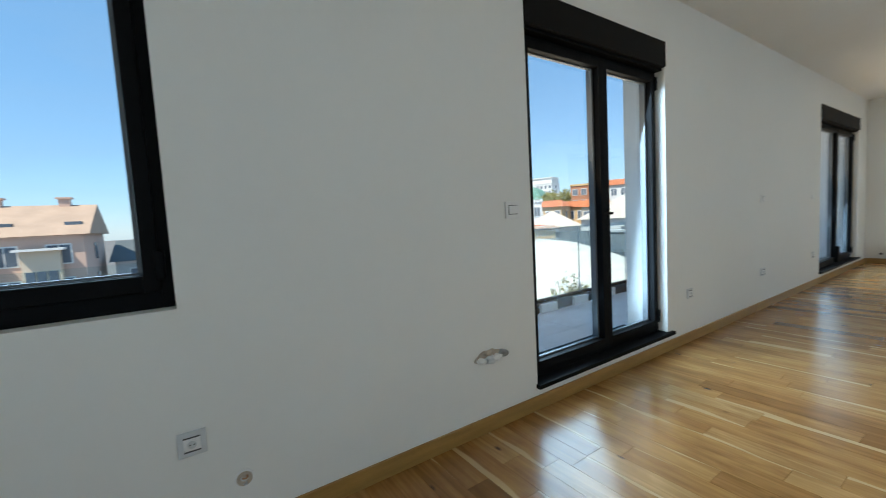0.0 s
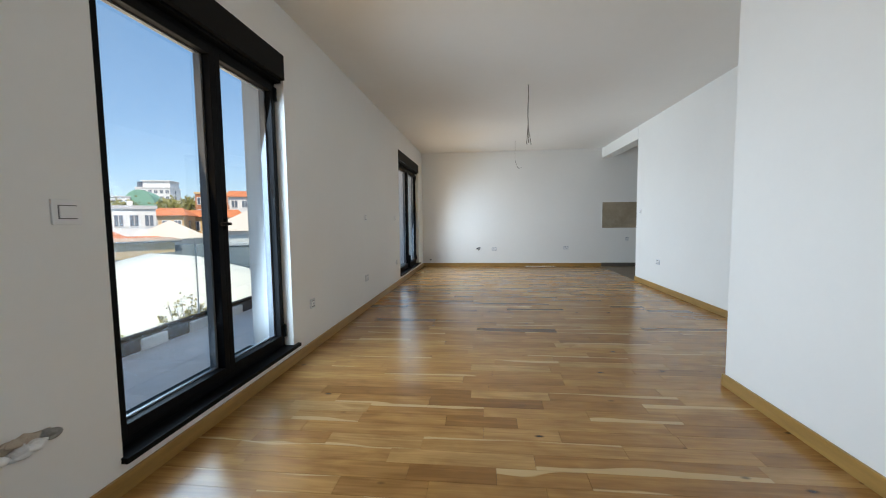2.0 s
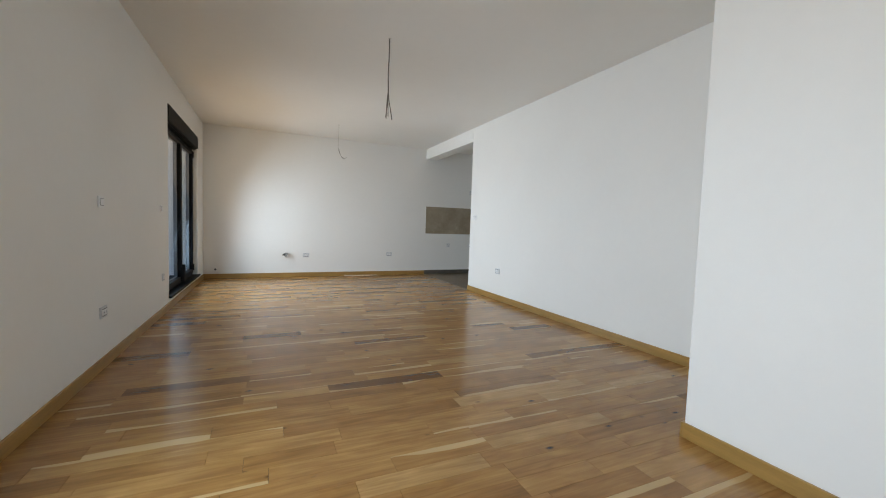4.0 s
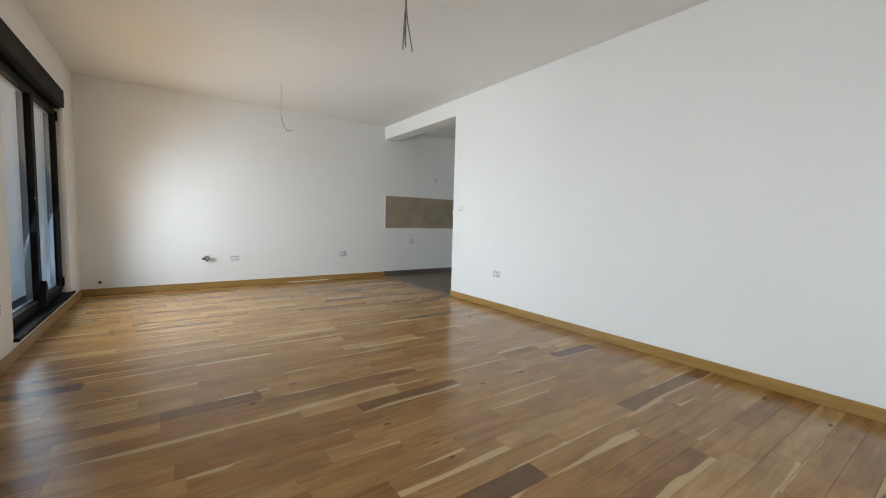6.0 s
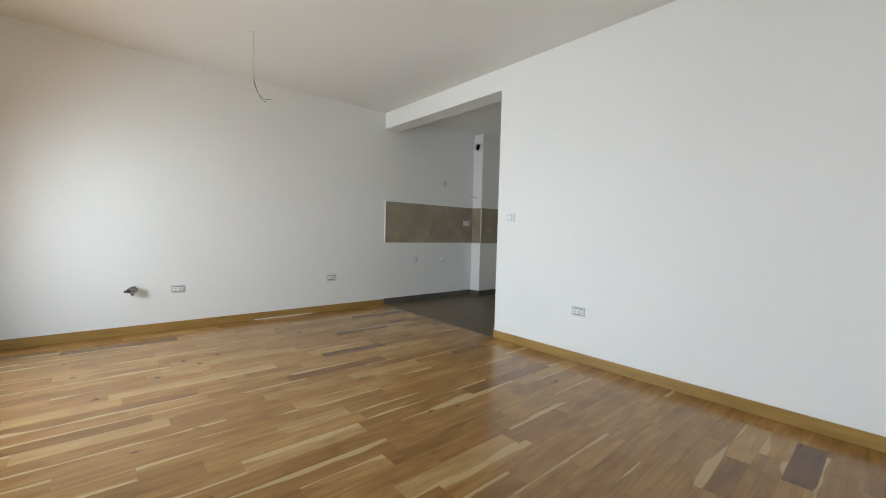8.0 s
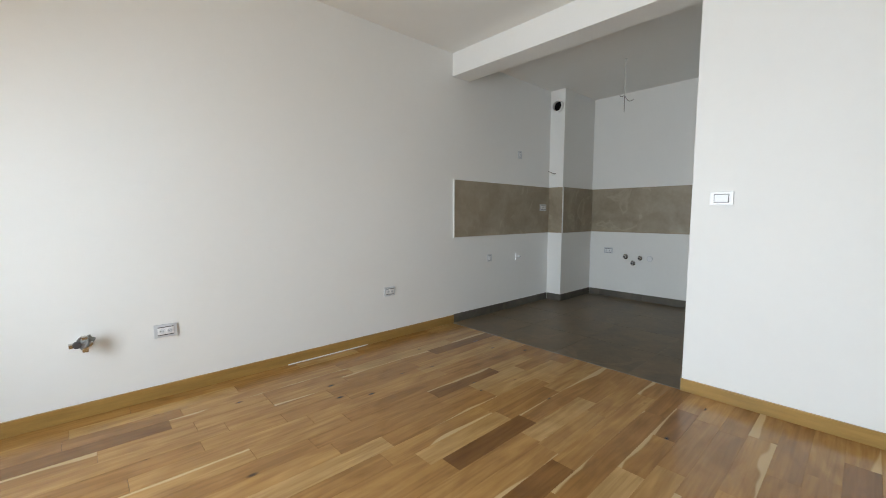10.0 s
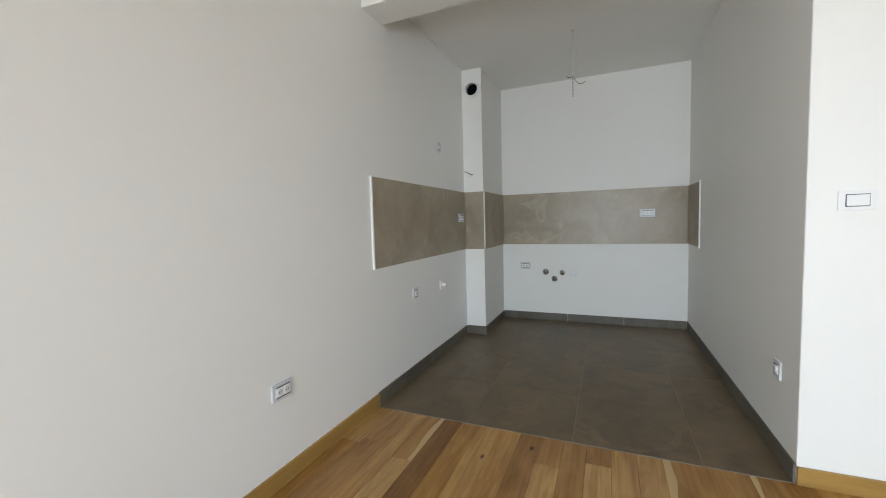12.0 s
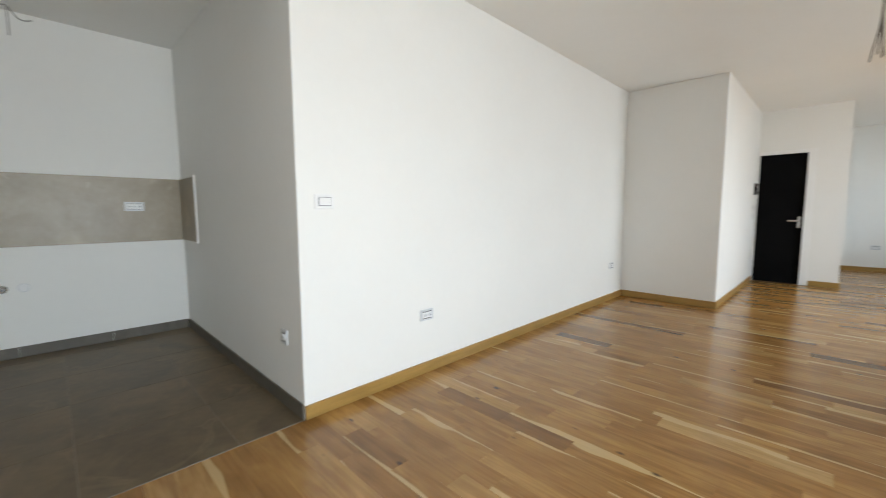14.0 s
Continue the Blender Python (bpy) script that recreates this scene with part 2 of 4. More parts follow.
CHROME = surface("chrome", (0.62, 0.62, 0.62), 0.16, 0.05, 20, metal=1.0)
TRIM_W = surface("white_trim", (0.86, 0.86, 0.85), 0.35, 0.02, 5)
PLASTER = surface("raw_plaster", (0.50, 0.42, 0.34), 0.9, 0.25, 20, 0.6, 90)
RAG = surface("grey_wrapping", (0.27, 0.275, 0.27), 0.8, 0.3, 60, 0.6, 120)
WIRE = surface("cable_sheath", (0.16, 0.14, 0.125), 0.5, 0.2, 30)
WIRE_W = surface("pale_cable", (0.60, 0.58, 0.54), 0.5, 0.1, 30)
COPPER = surface("copper_end", (0.55, 0.30, 0.16), 0.3, 0.1, 30, metal=1.0)
GLASS, BULB = glass_mat("window_glass", (0.97, 0.99, 1.0), 0.13), glass_mat("bulb_glass", (0.95, 0.95, 0.95), 0.9)
RAIL_GLASS = glass_mat("railing_glass", (0.90, 0.96, 0.97), 0.25)
DOOR_B = surface("black_door_leaf", (0.004, 0.004, 0.0045), 0.6, 0.3, 5, 0.1, 60, spec=0.05)
RENDER_W = surface("white_render", (0.74, 0.72, 0.70), 0.85, 0.05, 1.5, 0.3, 90)
SOFFIT = surface("peach_soffit", (0.72, 0.60, 0.50), 0.8, 0.05, 2)
DECK = stone_tile("balcony_tile", (0.58, 0.55, 0.54), (0.70, 0.66, 0.65), 0.4)
KERB_B = surface("black_membrane", (0.03, 0.03, 0.032), 0.6, 0.3, 6, 0.4, 40)
KERB_W = surface("white_kerb_block", (0.72, 0.70, 0.67), 0.8, 0.12, 6, 0.3, 60)
ROOF_W = surface("white_membrane_roof", (0.86, 0.81, 0.71), 0.7, 0.05, 0.4, 0.2, 6)
ROOF_G = surface("grey_sheet_roof", (0.11, 0.13, 0.135), 0.8, 0.2, 0.3, spec=0.2)
ROOF_O = surface("terracotta_roof", (0.52, 0.17, 0.065), 0.8, 0.25, 0.8, 0.5, 6)
ROOF_T = surface("tan_tiled_roof", (0.42, 0.30, 0.22), 0.85, 0.15, 0.6, 0.5, 6)
FACADES = {n: surface(n + "_facade", c, 0.85, 0.08, 0.3) for n, c in dict(cream=(0.66, 0.55, 0.42), white=(0.72, 0.72, 0.70), orange=(0.58, 0.30, 0.14), ochre=(0.64, 0.44, 0.22), pink=(0.60, 0.42, 0.34), brick=(0.45, 0.19, 0.10), grey=(0.5, 0.5, 0.5)).items()}
PANE_D = surface("far_window_pane", (0.10, 0.13, 0.17), 0.2, 0.3, 0.5)
LEAF = surface("autumn_leaf", (0.70, 0.50, 0.07), 0.6, 0.5, 30)
LEAF_Y = surface("turning_leaf", (0.24, 0.23, 0.045), 0.6, 0.5, 5)
LEAF_G = surface("green_leaf", (0.08, 0.11, 0.03), 0.6, 0.5, 5)
BARK = surface("bark", (0.12, 0.085, 0.06), 0.9, 0.3, 10)
GROUND = surface("city_ground", (0.16, 0.15, 0.14), 0.9, 0.3, 0.08)
GREEN_R = surface("green_copper_roof", (0.16, 0.36, 0.26), 0.7, 0.15, 0.4)

# ---------------------------------------------------------------- building helpers


def add_box(bm, x0, x1, y0, y1, z0, z1, bevel=0.0):
    c = Matrix.LocRotScale(((x0 + x1) / 2, (y0 + y1) / 2, (z0 + z1) / 2), None, (abs(x1 - x0), abs(y1 - y0), abs(z1 - z0)))
    made = bmesh.ops.create_cube(bm, size=1, matrix=c)
    if bevel:
        edges = list({e for v in made["verts"] for e in v.link_edges})
        bmesh.ops.bevel(bm, geom=edges, offset=bevel, segments=2, profile=0.6, affect="EDGES")
    return bm


def add_disc(bm, x, y0, y1, z, r, r2=None, n=24):
    """A round piece whose axis runs along y, from y0 to y1."""
    m = Matrix.Translation((x, (y0 + y1) / 2, z)) @ Matrix.Rotation(radians(90), 4, "X")
    bmesh.ops.create_cone(bm, cap_ends=True, segments=n, radius1=r, radius2=r if r2 is None else r2, depth=abs(y1 - y0), matrix=m)
    return bm


def boxes(*rows, bevel=0.0):
    bm = bmesh.new()
    for r in rows:
        add_box(bm, *r, bevel=bevel)
    return bm


def mesh_of(name, bm, material):
    me = bpy.data.meshes.new(name)
    bm.to_mesh(me)
    bm.free()
    me.materials.append(material)
    return me


def part(name, bm, material, parent=None, label=""):
    ob = new(name, mesh_of(name, bm, material))
    if parent:
        ob.parent = parent
    return tagged(ob, label)


def thing(name, label, category, m=None, group="", kind=""):
    ob = new(name)
    ob.empty_display_size = 0.1
    if m is not None:
        ob.matrix_world = m
    return tagged(ob, label, category, group, kind)


def setting(name, bm, material, label, category):
    return tagged(part(name, bm, material), label, category, kind="structure")


def smooth(ob):
    for p in ob.data.polygons:
        p.use_smooth = True
    return ob


def tube(name, points, radius, material, parent=None, label=""):
    """A bent wire or pipe through a few points."""
    cu = bpy.data.curves.new(name, "CURVE")
    cu.dimensions, cu.bevel_depth, cu.bevel_resolution, cu.resolution_u, cu.use_fill_caps = "3D", radius, 3, 6, True
    sp = cu.splines.new("NURBS")
    sp.points.add(len(points) - 1)
    for p, q in zip(sp.points, points):
        p.co = (*q, 1)
    sp.use_endpoint_u, sp.order_u = True, 3
    cu.materials.append(material)
    tmp = bpy.data.objects.new(name, cu)
    me = bpy.data.meshes.new_from_object(tmp)
    me.name = name
    bpy.data.objects.remove(tmp)
    ob = new(name, me)
    if parent:
        ob.parent = parent
    return tagged(smooth(ob), label)


# ---------------------------------------------------------------- plan
H = 2.76          # ceiling
YF = 10.0         # wall at the end of the room
YB = -2.3         # wall at the back
XR = 4.245        # long wall opposite the windows
XK = 6.85         # kitchen end wall
YK = 7.825        # kitchen side wall
XP, YP = 3.135, 3.17   # corner of the projecting block
YD, XD = 0.45, 2.08    # wall with the black door, and its free corner
TH = 0.34
D1, D2, W0 = (1.85, 3.35), (7.36, 9.42), (-1.30, 0.14)
ZS, ZT = 0.13, 2.40    # door opening: sill and top of the shutter box

setting("wall_west", boxes(
    (-TH, 0, YB - 0.2, W0[0], 0, H), (-TH, 0, W0[0], W0[1], 0, 0.90), (-TH, 0, W0[0], W0[1], ZT, H), (-TH, 0, W0[1], D1[0], 0, H),
    (-TH, 0, D1[0], D1[1], 0, ZS), (-TH, 0, D1[0], D1[1], ZT, H), (-TH, 0, D1[1], D2[0], 0, H),
    (-TH, 0, D2[0], D2[1], 0, ZS), (-TH, 0, D2[0], D2[1], ZT, H), (-TH, 0, D2[1], YF + 0.2, 0, H)), WALL,
    "white painted wall with two balcony doors and a window", "wall")
setting("wall_north", boxes((0, XK + 0.2, YF, YF + 0.2, 0, H)), WALL, "white painted end wall running into the kitchen", "wall")
setting("wall_kitchen_end", boxes((XK, XK + 0.2, YK, YF, 0, H)), WALL, "white painted kitchen end wall with tiled band", "wall")
setting("wall_east", boxes((XR, XK + 0.2, YP - 0.2, YK, 0, H), bevel=0.006), WALL, "white painted long wall beside the kitchen niche", "wall")
setting("wall_block", boxes((XP, XR + 0.2, YD - 0.2, YP, 0, H), bevel=0.006), WALL, "white painted projecting wall block", "wall")
setting("wall_entry", boxes((XD, 2.48, YD - 0.2, YD, 0, H), (2.48, XP, YD - 0.2, YD, 2.12, H), (XD, XD + 0.2, YB, YD - 0.2, 0, H)), WALL, "white painted wall around the black door", "wall")
setting("wall_entry_back", boxes((XD + 0.2, XP + 0.2, YD - 0.5, YD - 0.3, 0, H)), WALL, "plain wall behind the black door", "wall")
setting("wall_south", boxes((0, XD + 0.2, YB - 0.2, YB, 0, H)), WALL, "white painted back wall with a socket", "wall")
setting("ceiling", boxes((-TH, XK + 0.2, YB - 0.2, YF + 0.2, H, H + 0.25)), CEIL, "white painted flat ceiling", "ceiling")
setting("ceiling_beam", boxes((XR, XR + 0.24, YK, YF, 2.535, H), bevel=0.004), WALL, "white painted beam over the kitchen opening", "beam")
setting("kitchen_column", boxes((6.05, XK, 9.79, YF, 0, H), bevel=0.004), WALL, "white painted duct column in the kitchen corner", "column")

# wooden skirting
SK, ST = 0.082, 0.014


def skirting(x0, x1, y0, y1):
    setting("baseboard", boxes((x0, x1, y0, y1, 0.0, SK), bevel=0.003), SKIRT, "oak wooden skirting board along the white wall", "skirting")


skirting(0, ST, YB, YF - ST)
skirting(0, XR + 0.02, YF - ST, YF)
skirting(XR - ST, XR, YP + ST, YK)
skirting(XP - ST, XR - ST, YP, YP + ST)
skirting(XP - ST, XP, YD + ST, YP)
skirting(XD - ST, 2.42, YD, YD + ST)
skirting(XD - ST, XD, YB, YD)
skirting(0.0, XD - ST, YB, YB + ST)
setting("trim", boxes((2.50, 3.20, YF - ST - 0.006, YF - ST, 0.001, 0.008)), TRIM_W, "thin pale gap strip under the skirting", "trim")

# ---------------------------------------------------------------- windows


def glazed(name, y0, y1, z0, z1, label, mullion, handle, box_z, sill=True):
    """A two-leaf dark framed window set back in its opening, with its shutter box and sill."""
    w = thing(name, label, "window", pose(0, y0, z0), kind="structure")
    Y, Z = y1 - y0, box_z - z0
    xo, xi, jamb = -0.15, -0.075, 0.038
    part("window_frame", boxes((xo, xi, 0, jamb, 0, Z), (xo, xi, Y - jamb, Y, 0, Z), (xo, xi, jamb, Y - jamb, 0, 0.06), (xo, xi, jamb, Y - jamb, Z - 0.05, Z), bevel=0.003), BLACK, w)
    mid = mullion - y0
    for a, b in ((jamb, mid), (mid, Y - jamb)):
        s = 0.047
        za, zb = 0.06, Z - 0.05
        sash = part("sash", boxes((xo + 0.012, xi + 0.018, a, a + s, za, zb), (xo + 0.012, xi + 0.018, b - s, b, za, zb), (xo + 0.012, xi + 0.018, a + s, b - s, za, za + s + 0.01), (xo + 0.012, xi + 0.018, a + s, b - s, zb - s, zb), bevel=0.004), BLACK, w)
        g = part("pane", boxes((-0.118, -0.110, a + s, b - s, za + s + 0.01, zb - s)), GLASS, sash)
        g.visible_shadow = False
        # glazing spacer, widened and paled to paint in skylight and edge reflections
        part("lit_spacer", boxes((-0.146, -0.104, a + s, a + s + 0.008, za + s + 0.012, zb - s), (-0.146, -0.104, b - s - 0.016, b - s, za + s + 0.012, zb - s), (-0.124, -0.104, a + s + 0.008, b - s - 0.008, zb - s - 0.008, zb - s), (-0.124, -0.104, a + s + 0.008, b - s - 0.008, za + s + 0.012, za + s + 0.02)), LIT_SPACER, sash)
    if handle:
        hz = 1.0
        h = part("handle", boxes((xi + 0.018, xi + 0.028, mid + 0.010, mid + 0.034, hz - 0.035, hz + 0.035), (xi + 0.028, xi + 0.052, mid + 0.016, mid + 0.030, hz - 0.007, hz + 0.007), (xi + 0.044, xi + 0.056, mid - 0.062, mid + 0.032, hz - 0.008, hz + 0.010), bevel=0.004), BLACK, w, "black lever handle")
    else:
        guard = bmesh.new()
        prof = [(-0.10, 0.05), (0.05, 0.05), (0.045, 0.16), (0.01, 0.27), (-0.03, 0.29), (-0.06, 0.18)]
        fa = [guard.verts.new((xi + 0.019, mid + a, b)) for a, b in prof]
        fb = [guard.verts.new((xi + 0.060, mid + a * 0.8, b)) for a, b in prof]
        guard.faces.new(fa)
        guard.faces.new(fb)
        for k in range(6):
            guard.faces.new((fa[k], fa[(k + 1) % 6], fb[(k + 1) % 6], fb[k]))
        bmesh.ops.recalc_face_normals(guard, faces=guard.faces)
        part("corner_guard", guard, BLACK, w, "black plastic corner guard")
    for zz in (0.10, Z - 0.16):
        part("hinge", boxes((xi, xi + 0.03, Y - jamb - 0.012, Y - jamb + 0.018, zz, zz + 0.10), bevel=0.005), BLACK, w)
    part("shutter_box", boxes((-0.20, 0.012, 0.0, Y, Z, z1 - z0), bevel=0.004), BOXMAT, w, "black roller shutter box")
    part("shutter_lip", boxes((-0.075, -0.02, 0.0, Y, Z - 0.018, Z)), BLACK, w)
    if sill:
        part("window_sill", boxes((-0.075, 0.03, -0.01, Y + 0.07, -0.004, 0.022), bevel=0.003), BLACK, w, "black sill board")
    part("outer_sill", boxes((-TH - 0.04, xo, 0, Y, -0.004, 0.012), bevel=0.002), BLACK, w)
    return w


glazed("window_1", *D1, ZS, ZT, "black framed two-leaf balcony door with a roller shutter box", 2.65, 0.05, 2.215)
glazed("window_2", *D2, ZS, ZT, "black framed wide balcony door at the room's end", 8.46, 0.0, 2.215)
glazed("window_3", *W0, 0.90, ZT, "black framed window with a roller shutter box", -0.62, 0.05, 2.215, False)

# ---------------------------------------------------------------- black door
door = thing("door_1", "closed black door in a white frame", "door", pose(2.48, YD, 0), kind="structure")
W = XP - 2.48
leaf = part("door_leaf", boxes((0.05, W - 0.02, -0.10, -0.05, 0.006, 2.07), bevel=0.004), DOOR_B, door)
part("door_frame", boxes((-0.05, 0.05, -0.12, 0.012, 0, 2.12), (W - 0.02, W - 0.001, -0.12, -0.001, 0, 2.12), (0.05, W - 0.02, -0.12, -0.002, 2.07, 2.12), bevel=0.003), TRIM_W, door, "white door frame")
part("door_handle", boxes((0.09, 0.115, -0.05, -0.008, 1.00, 1.02), (0.09, 0.24, -0.016, 0.0, 1.0, 1.02), (0.085, 0.12, -0.05, -0.044, 0.90, 1.08), bevel=0.003), CHROME, leaf, "brushed steel lever handle")

# ---------------------------------------------------------------- sockets and switches
FAR, WIN, RIGHT, BACK = 0, 90, -90, 180     # which way a wall faces


def on_wall(x, y, z, side):
    return pose(x, y, z, 0, 0, side)


def rim(w, h, t, y0, y1):
    return [(-w, w, y0, y1, h - t, h), (-w, w, y0, y1, -h, -h + t), (-w, -w + t, y0, y1, -h + t, h - t), (w - t, w, y0, y1, -h + t, h - t)]


def socket(m, label, inserts=2, wide=0.060, high=0.041):
    s = thing("wall_socket", label, "socket", m, group="wall sockets")
    part("cover_plate", boxes((-wide, wide, -0.010, 0, -high, high), bevel=0.003), PLASTIC_G, s)
    iw, ih = wide - 0.018, 0.024
    part("inner_frame", boxes((-iw, iw, -0.013, -0.010, -ih, ih), bevel=0.001), PLASTIC, s)
    # dark strips laid on the plate, painting the shade of its grooves
    for zz in (-ih, ih):
        part("groove_shade", boxes((-iw, iw, -0.0142, -0.0125, zz - 0.0022, zz + 0.0022)), DARK, s)
    for i in range(inserts):
        cx = (i - (inserts - 1) / 2) * (2 * iw / inserts)
        r = min(0.017, iw / inserts * 0.86)
        bm = add_disc(bmesh.new(), cx, -0.0165, -0.013, 0, r, r * 0.93)
        ins = part("insert", bm, PLASTIC, s)
        part("recess", add_disc(bmesh.new(), cx, -0.0172, -0.0164, 0, r * 0.80), PLASTIC_G, ins)
        holes = bmesh.new()
        for dx in (-0.006, 0.006):
            add_disc(holes, cx + dx, -0.0178, -0.0170, 0, 0.0024, n=10)
        part("pin_hole", holes, DARK, ins)
    return s


def switch(m, label, wide=0.060, high=0.041):
    s = thing("light_switch", label, "switch", m, group="light switches")
    part("cover_plate", boxes((-wide, wide, -0.010, 0, -high, high), bevel=0.003), PLASTIC, s)
    iw, ih = wide * 0.58, 0.0225
    # dark rim round the rocker, its gap's shade put in as colour
    part("groove_shade", boxes(*rim(iw + 0.003, ih + 0.003, 0.003, -0.0112, -0.0095)), DARK, s)
    part("rocker", boxes((-iw, iw, -0.016, -0.0095, -ih, ih), bevel=0.002), PLASTIC, s)
    return s


socket(on_wall(1.754, YF, 0.422, FAR), "white double socket low on the end wall")
socket(on_wall(3.448, YF, 0.445, FAR), "white double socket on the end wall near the kitchen")
socket(on_wall(4.84, YF, 0.65, FAR), "small white single socket under the tiled band", 1, 0.040)
socket(on_wall(5.385, YF, 1.873, FAR), "small white single socket above the tiled band", 1, 0.036, 0.045)
socket(on_wall(5.893, YF - 0.012, 1.24, FAR), "white triple socket set into the beige tiles", 3, 0.070, 0.043)
socket(on_wall(XR, 6.88, 0.436, RIGHT), "white double socket low on the long wall")
socket(on_wall(XR, 3.55, 0.46, RIGHT), "white double socket beside the wall's inner corner")
socket(on_wall(4.47, YK, 0.44, BACK), "narrow white socket on the kitchen side wall", 1, 0.040, 0.045)
socket(on_wall(XK, 9.52, 0.65, RIGHT), "white double socket beside the water pipes")
socket(on_wall(XK - 0.012, 8.21, 1.24, RIGHT), "white triple socket set into the kitchen tiles", 3, 0.074, 0.043)
socket(on_wall(0, 0.143, 0.428, WIN), "white single socket below the window", 1, 0.043, 0.043)
socket(on_wall(0, 3.706, 0.415, WIN), "white single socket beside the balcony door", 1, 0.045)
socket(on_wall(0, 5.328, 0.402, WIN), "white double socket on the window wall")
socket(on_wall(0, 7.06, 0.42, WIN), "white single socket before the far balcony door", 1, 0.040)
socket(on_wall(1.6, YB, 0.46, BACK), "white double socket on the back wall")
switch(on_wall(XR, 7.665, 1.246, RIGHT), "white rocker switch beside the kitchen opening")
switch(on_wall(0, 1.70, 1.184, WIN), "white rocker switch beside the balcony door", 0.052, 0.046)
switch(on_wall(0, 5.321, 1.183, WIN), "small white switch on the window wall", 0.050)
switch(on_wall(0, 7.0, 1.18, WIN), "white switch before the far balcony door", 0.040)
switch(on_wall(XP, 0.66, 1.22, RIGHT), "white switch beside the black door", 0.044)
switch(on_wall(XP, 0.66, 1.09, RIGHT), "white switch under another by the door", 0.044)
phone = thing("intercom", "black intercom handset on the wall by the door", "intercom", on_wall(XP, 0.66, 1.52, RIGHT))
part("housing", boxes((-0.06, 0.06, -0.035, 0, -0.09, 0.09), bevel=0.006), DOOR_B, phone)
part("screen", boxes((-0.045, 0.045, -0.037, -0.035, 0.0, 0.07)), DARK, phone)

# ---------------------------------------------------------------- pipe ends, holes and cables


def pipe_end(m, label, r=0.017, out=0.045, tip=CHROME, rose=True):
    p = thing("pipe_outlet", label, "pipe", m, group="pipe outlets")
    if rose:
        smooth(part("rose", add_disc(bmesh.new(), 0, -0.008, 0, 0, r * 1.45, r * 1.6), CHROME, p))
    part("stub", add_disc(bmesh.new(), 0, -out, -0.004, 0, r), tip, p)
    part("bore", add_disc(bmesh.new(), 0, -out - 0.0015, -out + 0.001, 0, r * 0.62), DARK, p)
    return p


pipe_end(on_wall(XK, 9.28, 0.580, RIGHT), "chrome water outlet on the kitchen wall", 0.022)
pipe_end(on_wall(XK, 9.18, 0.500, RIGHT), "dark drain outlet below the water pipes", 0.021)
pipe_end(on_wall(XK, 9.09, 0.573, RIGHT), "chrome water outlet beside the white cap", 0.019)
cap = thing("blanking_plate", "round white blanking plate on the kitchen wall", "plate", on_wall(XK, 8.97, 0.573, RIGHT))
part("cap_ring", add_disc(bmesh.new(), 0, -0.006, 0, 0, 0.036), PLASTIC_G, cap)
part("cap_disc", add_disc(bmesh.new(), 0, -0.011, -0.005, 0, 0.032, 0.029), PLASTIC, cap)
lead = thing("cooker_lead", "white capped cable outlet under the tiled band", "cable outlet", on_wall(5.36, YF, 0.635, FAR))
part("outlet_plate", boxes((-0.03, 0.03, -0.010, 0, -0.04, 0.04), bevel=0.004), PLASTIC, lead)
tube("cable_stub", [(0, -0.005, 0), (0, -0.02, 0.004), (0.004, -0.035, 0), (0.006, -0.044, -0.006)], 0.011, PLASTIC, lead)
part("cable_tip", add_disc(bmesh.new(), 0.006, -0.052, -0.043, -0.006, 0.007), DARK, lead)

valve = thing("radiator_valve", "chrome water valve wrapped in film on the end wall", "valve", on_wall(1.379, YF, 0.435, FAR))
smooth(part("wall_rose", add_disc(bmesh.new(), 0, -0.008, 0, 0, 0.030, 0.034), CHROME, valve))
part("valve_body", add_disc(bmesh.new(), 0, -0.075, -0.006, 0, 0.015), CHROME, valve)
part("valve_cap", add_disc(bmesh.new(), -0.030, -0.098, -0.080, 0.004, 0.020, 0.017), DARK, valve, "dark valve cap")
part("valve_tee", boxes((-0.065, 0.035, -0.082, -0.055, -0.013, 0.013), (-0.012, 0.016, -0.08, -0.055, -0.045, 0.045), bevel=0.006), CHROME, valve)
wrap = bmesh.new()
bmesh.ops.create_icosphere(wrap, subdivisions=3, radius=0.026, matrix=Matrix.Translation((0.006, -0.062, 0.008)))
for v in wrap.verts:
    v.co += Vector((1, 1, 1)) * 0.022 * noise.noise(v.co * 45)
    v.co.x = v.co.x * 1.15
part("film_wrap", wrap, RAG, valve, "crumpled grey film")

drain = thing("drain_stub", "black capped pipe stub above the skirting", "pipe", on_wall(0.19, YF, 0.165, FAR))
part("ring", add_disc(bmesh.new(), 0, -0.012, 0, 0, 0.026), PLASTIC, drain)
part("plug", add_disc(bmesh.new(), 0.004, -0.05, -0.008, 0, 0.019, 0.016), DARK, drain)

patch = thing("wall_hole", "rough broken hole with a taped pipe in the wall", "hole", on_wall(0, 1.497, 0.405, WIN))
chip = bmesh.new()
random.seed(4)
ring = [chip.verts.new((0.098 * math.cos(a) * random.uniform(0.85, 1.12), -0.006 + random.uniform(-0.006, 0.002), 0.036 * math.sin(a) * random.uniform(0.8, 1.2))) for a in [i * math.tau / 22 for i in range(22)]]
low = [chip.verts.new((v.co.x * 1.03, 0.0, v.co.z * 1.05)) for v in ring]
chip.faces.new(ring)
for i in range(22):
    chip.faces.new((ring[i], low[i], low[(i + 1) % 22], ring[(i + 1) % 22]))
bmesh.ops.recalc_face_normals(chip, faces=chip.faces)
part("broken_plaster", chip, PLASTER, patch)
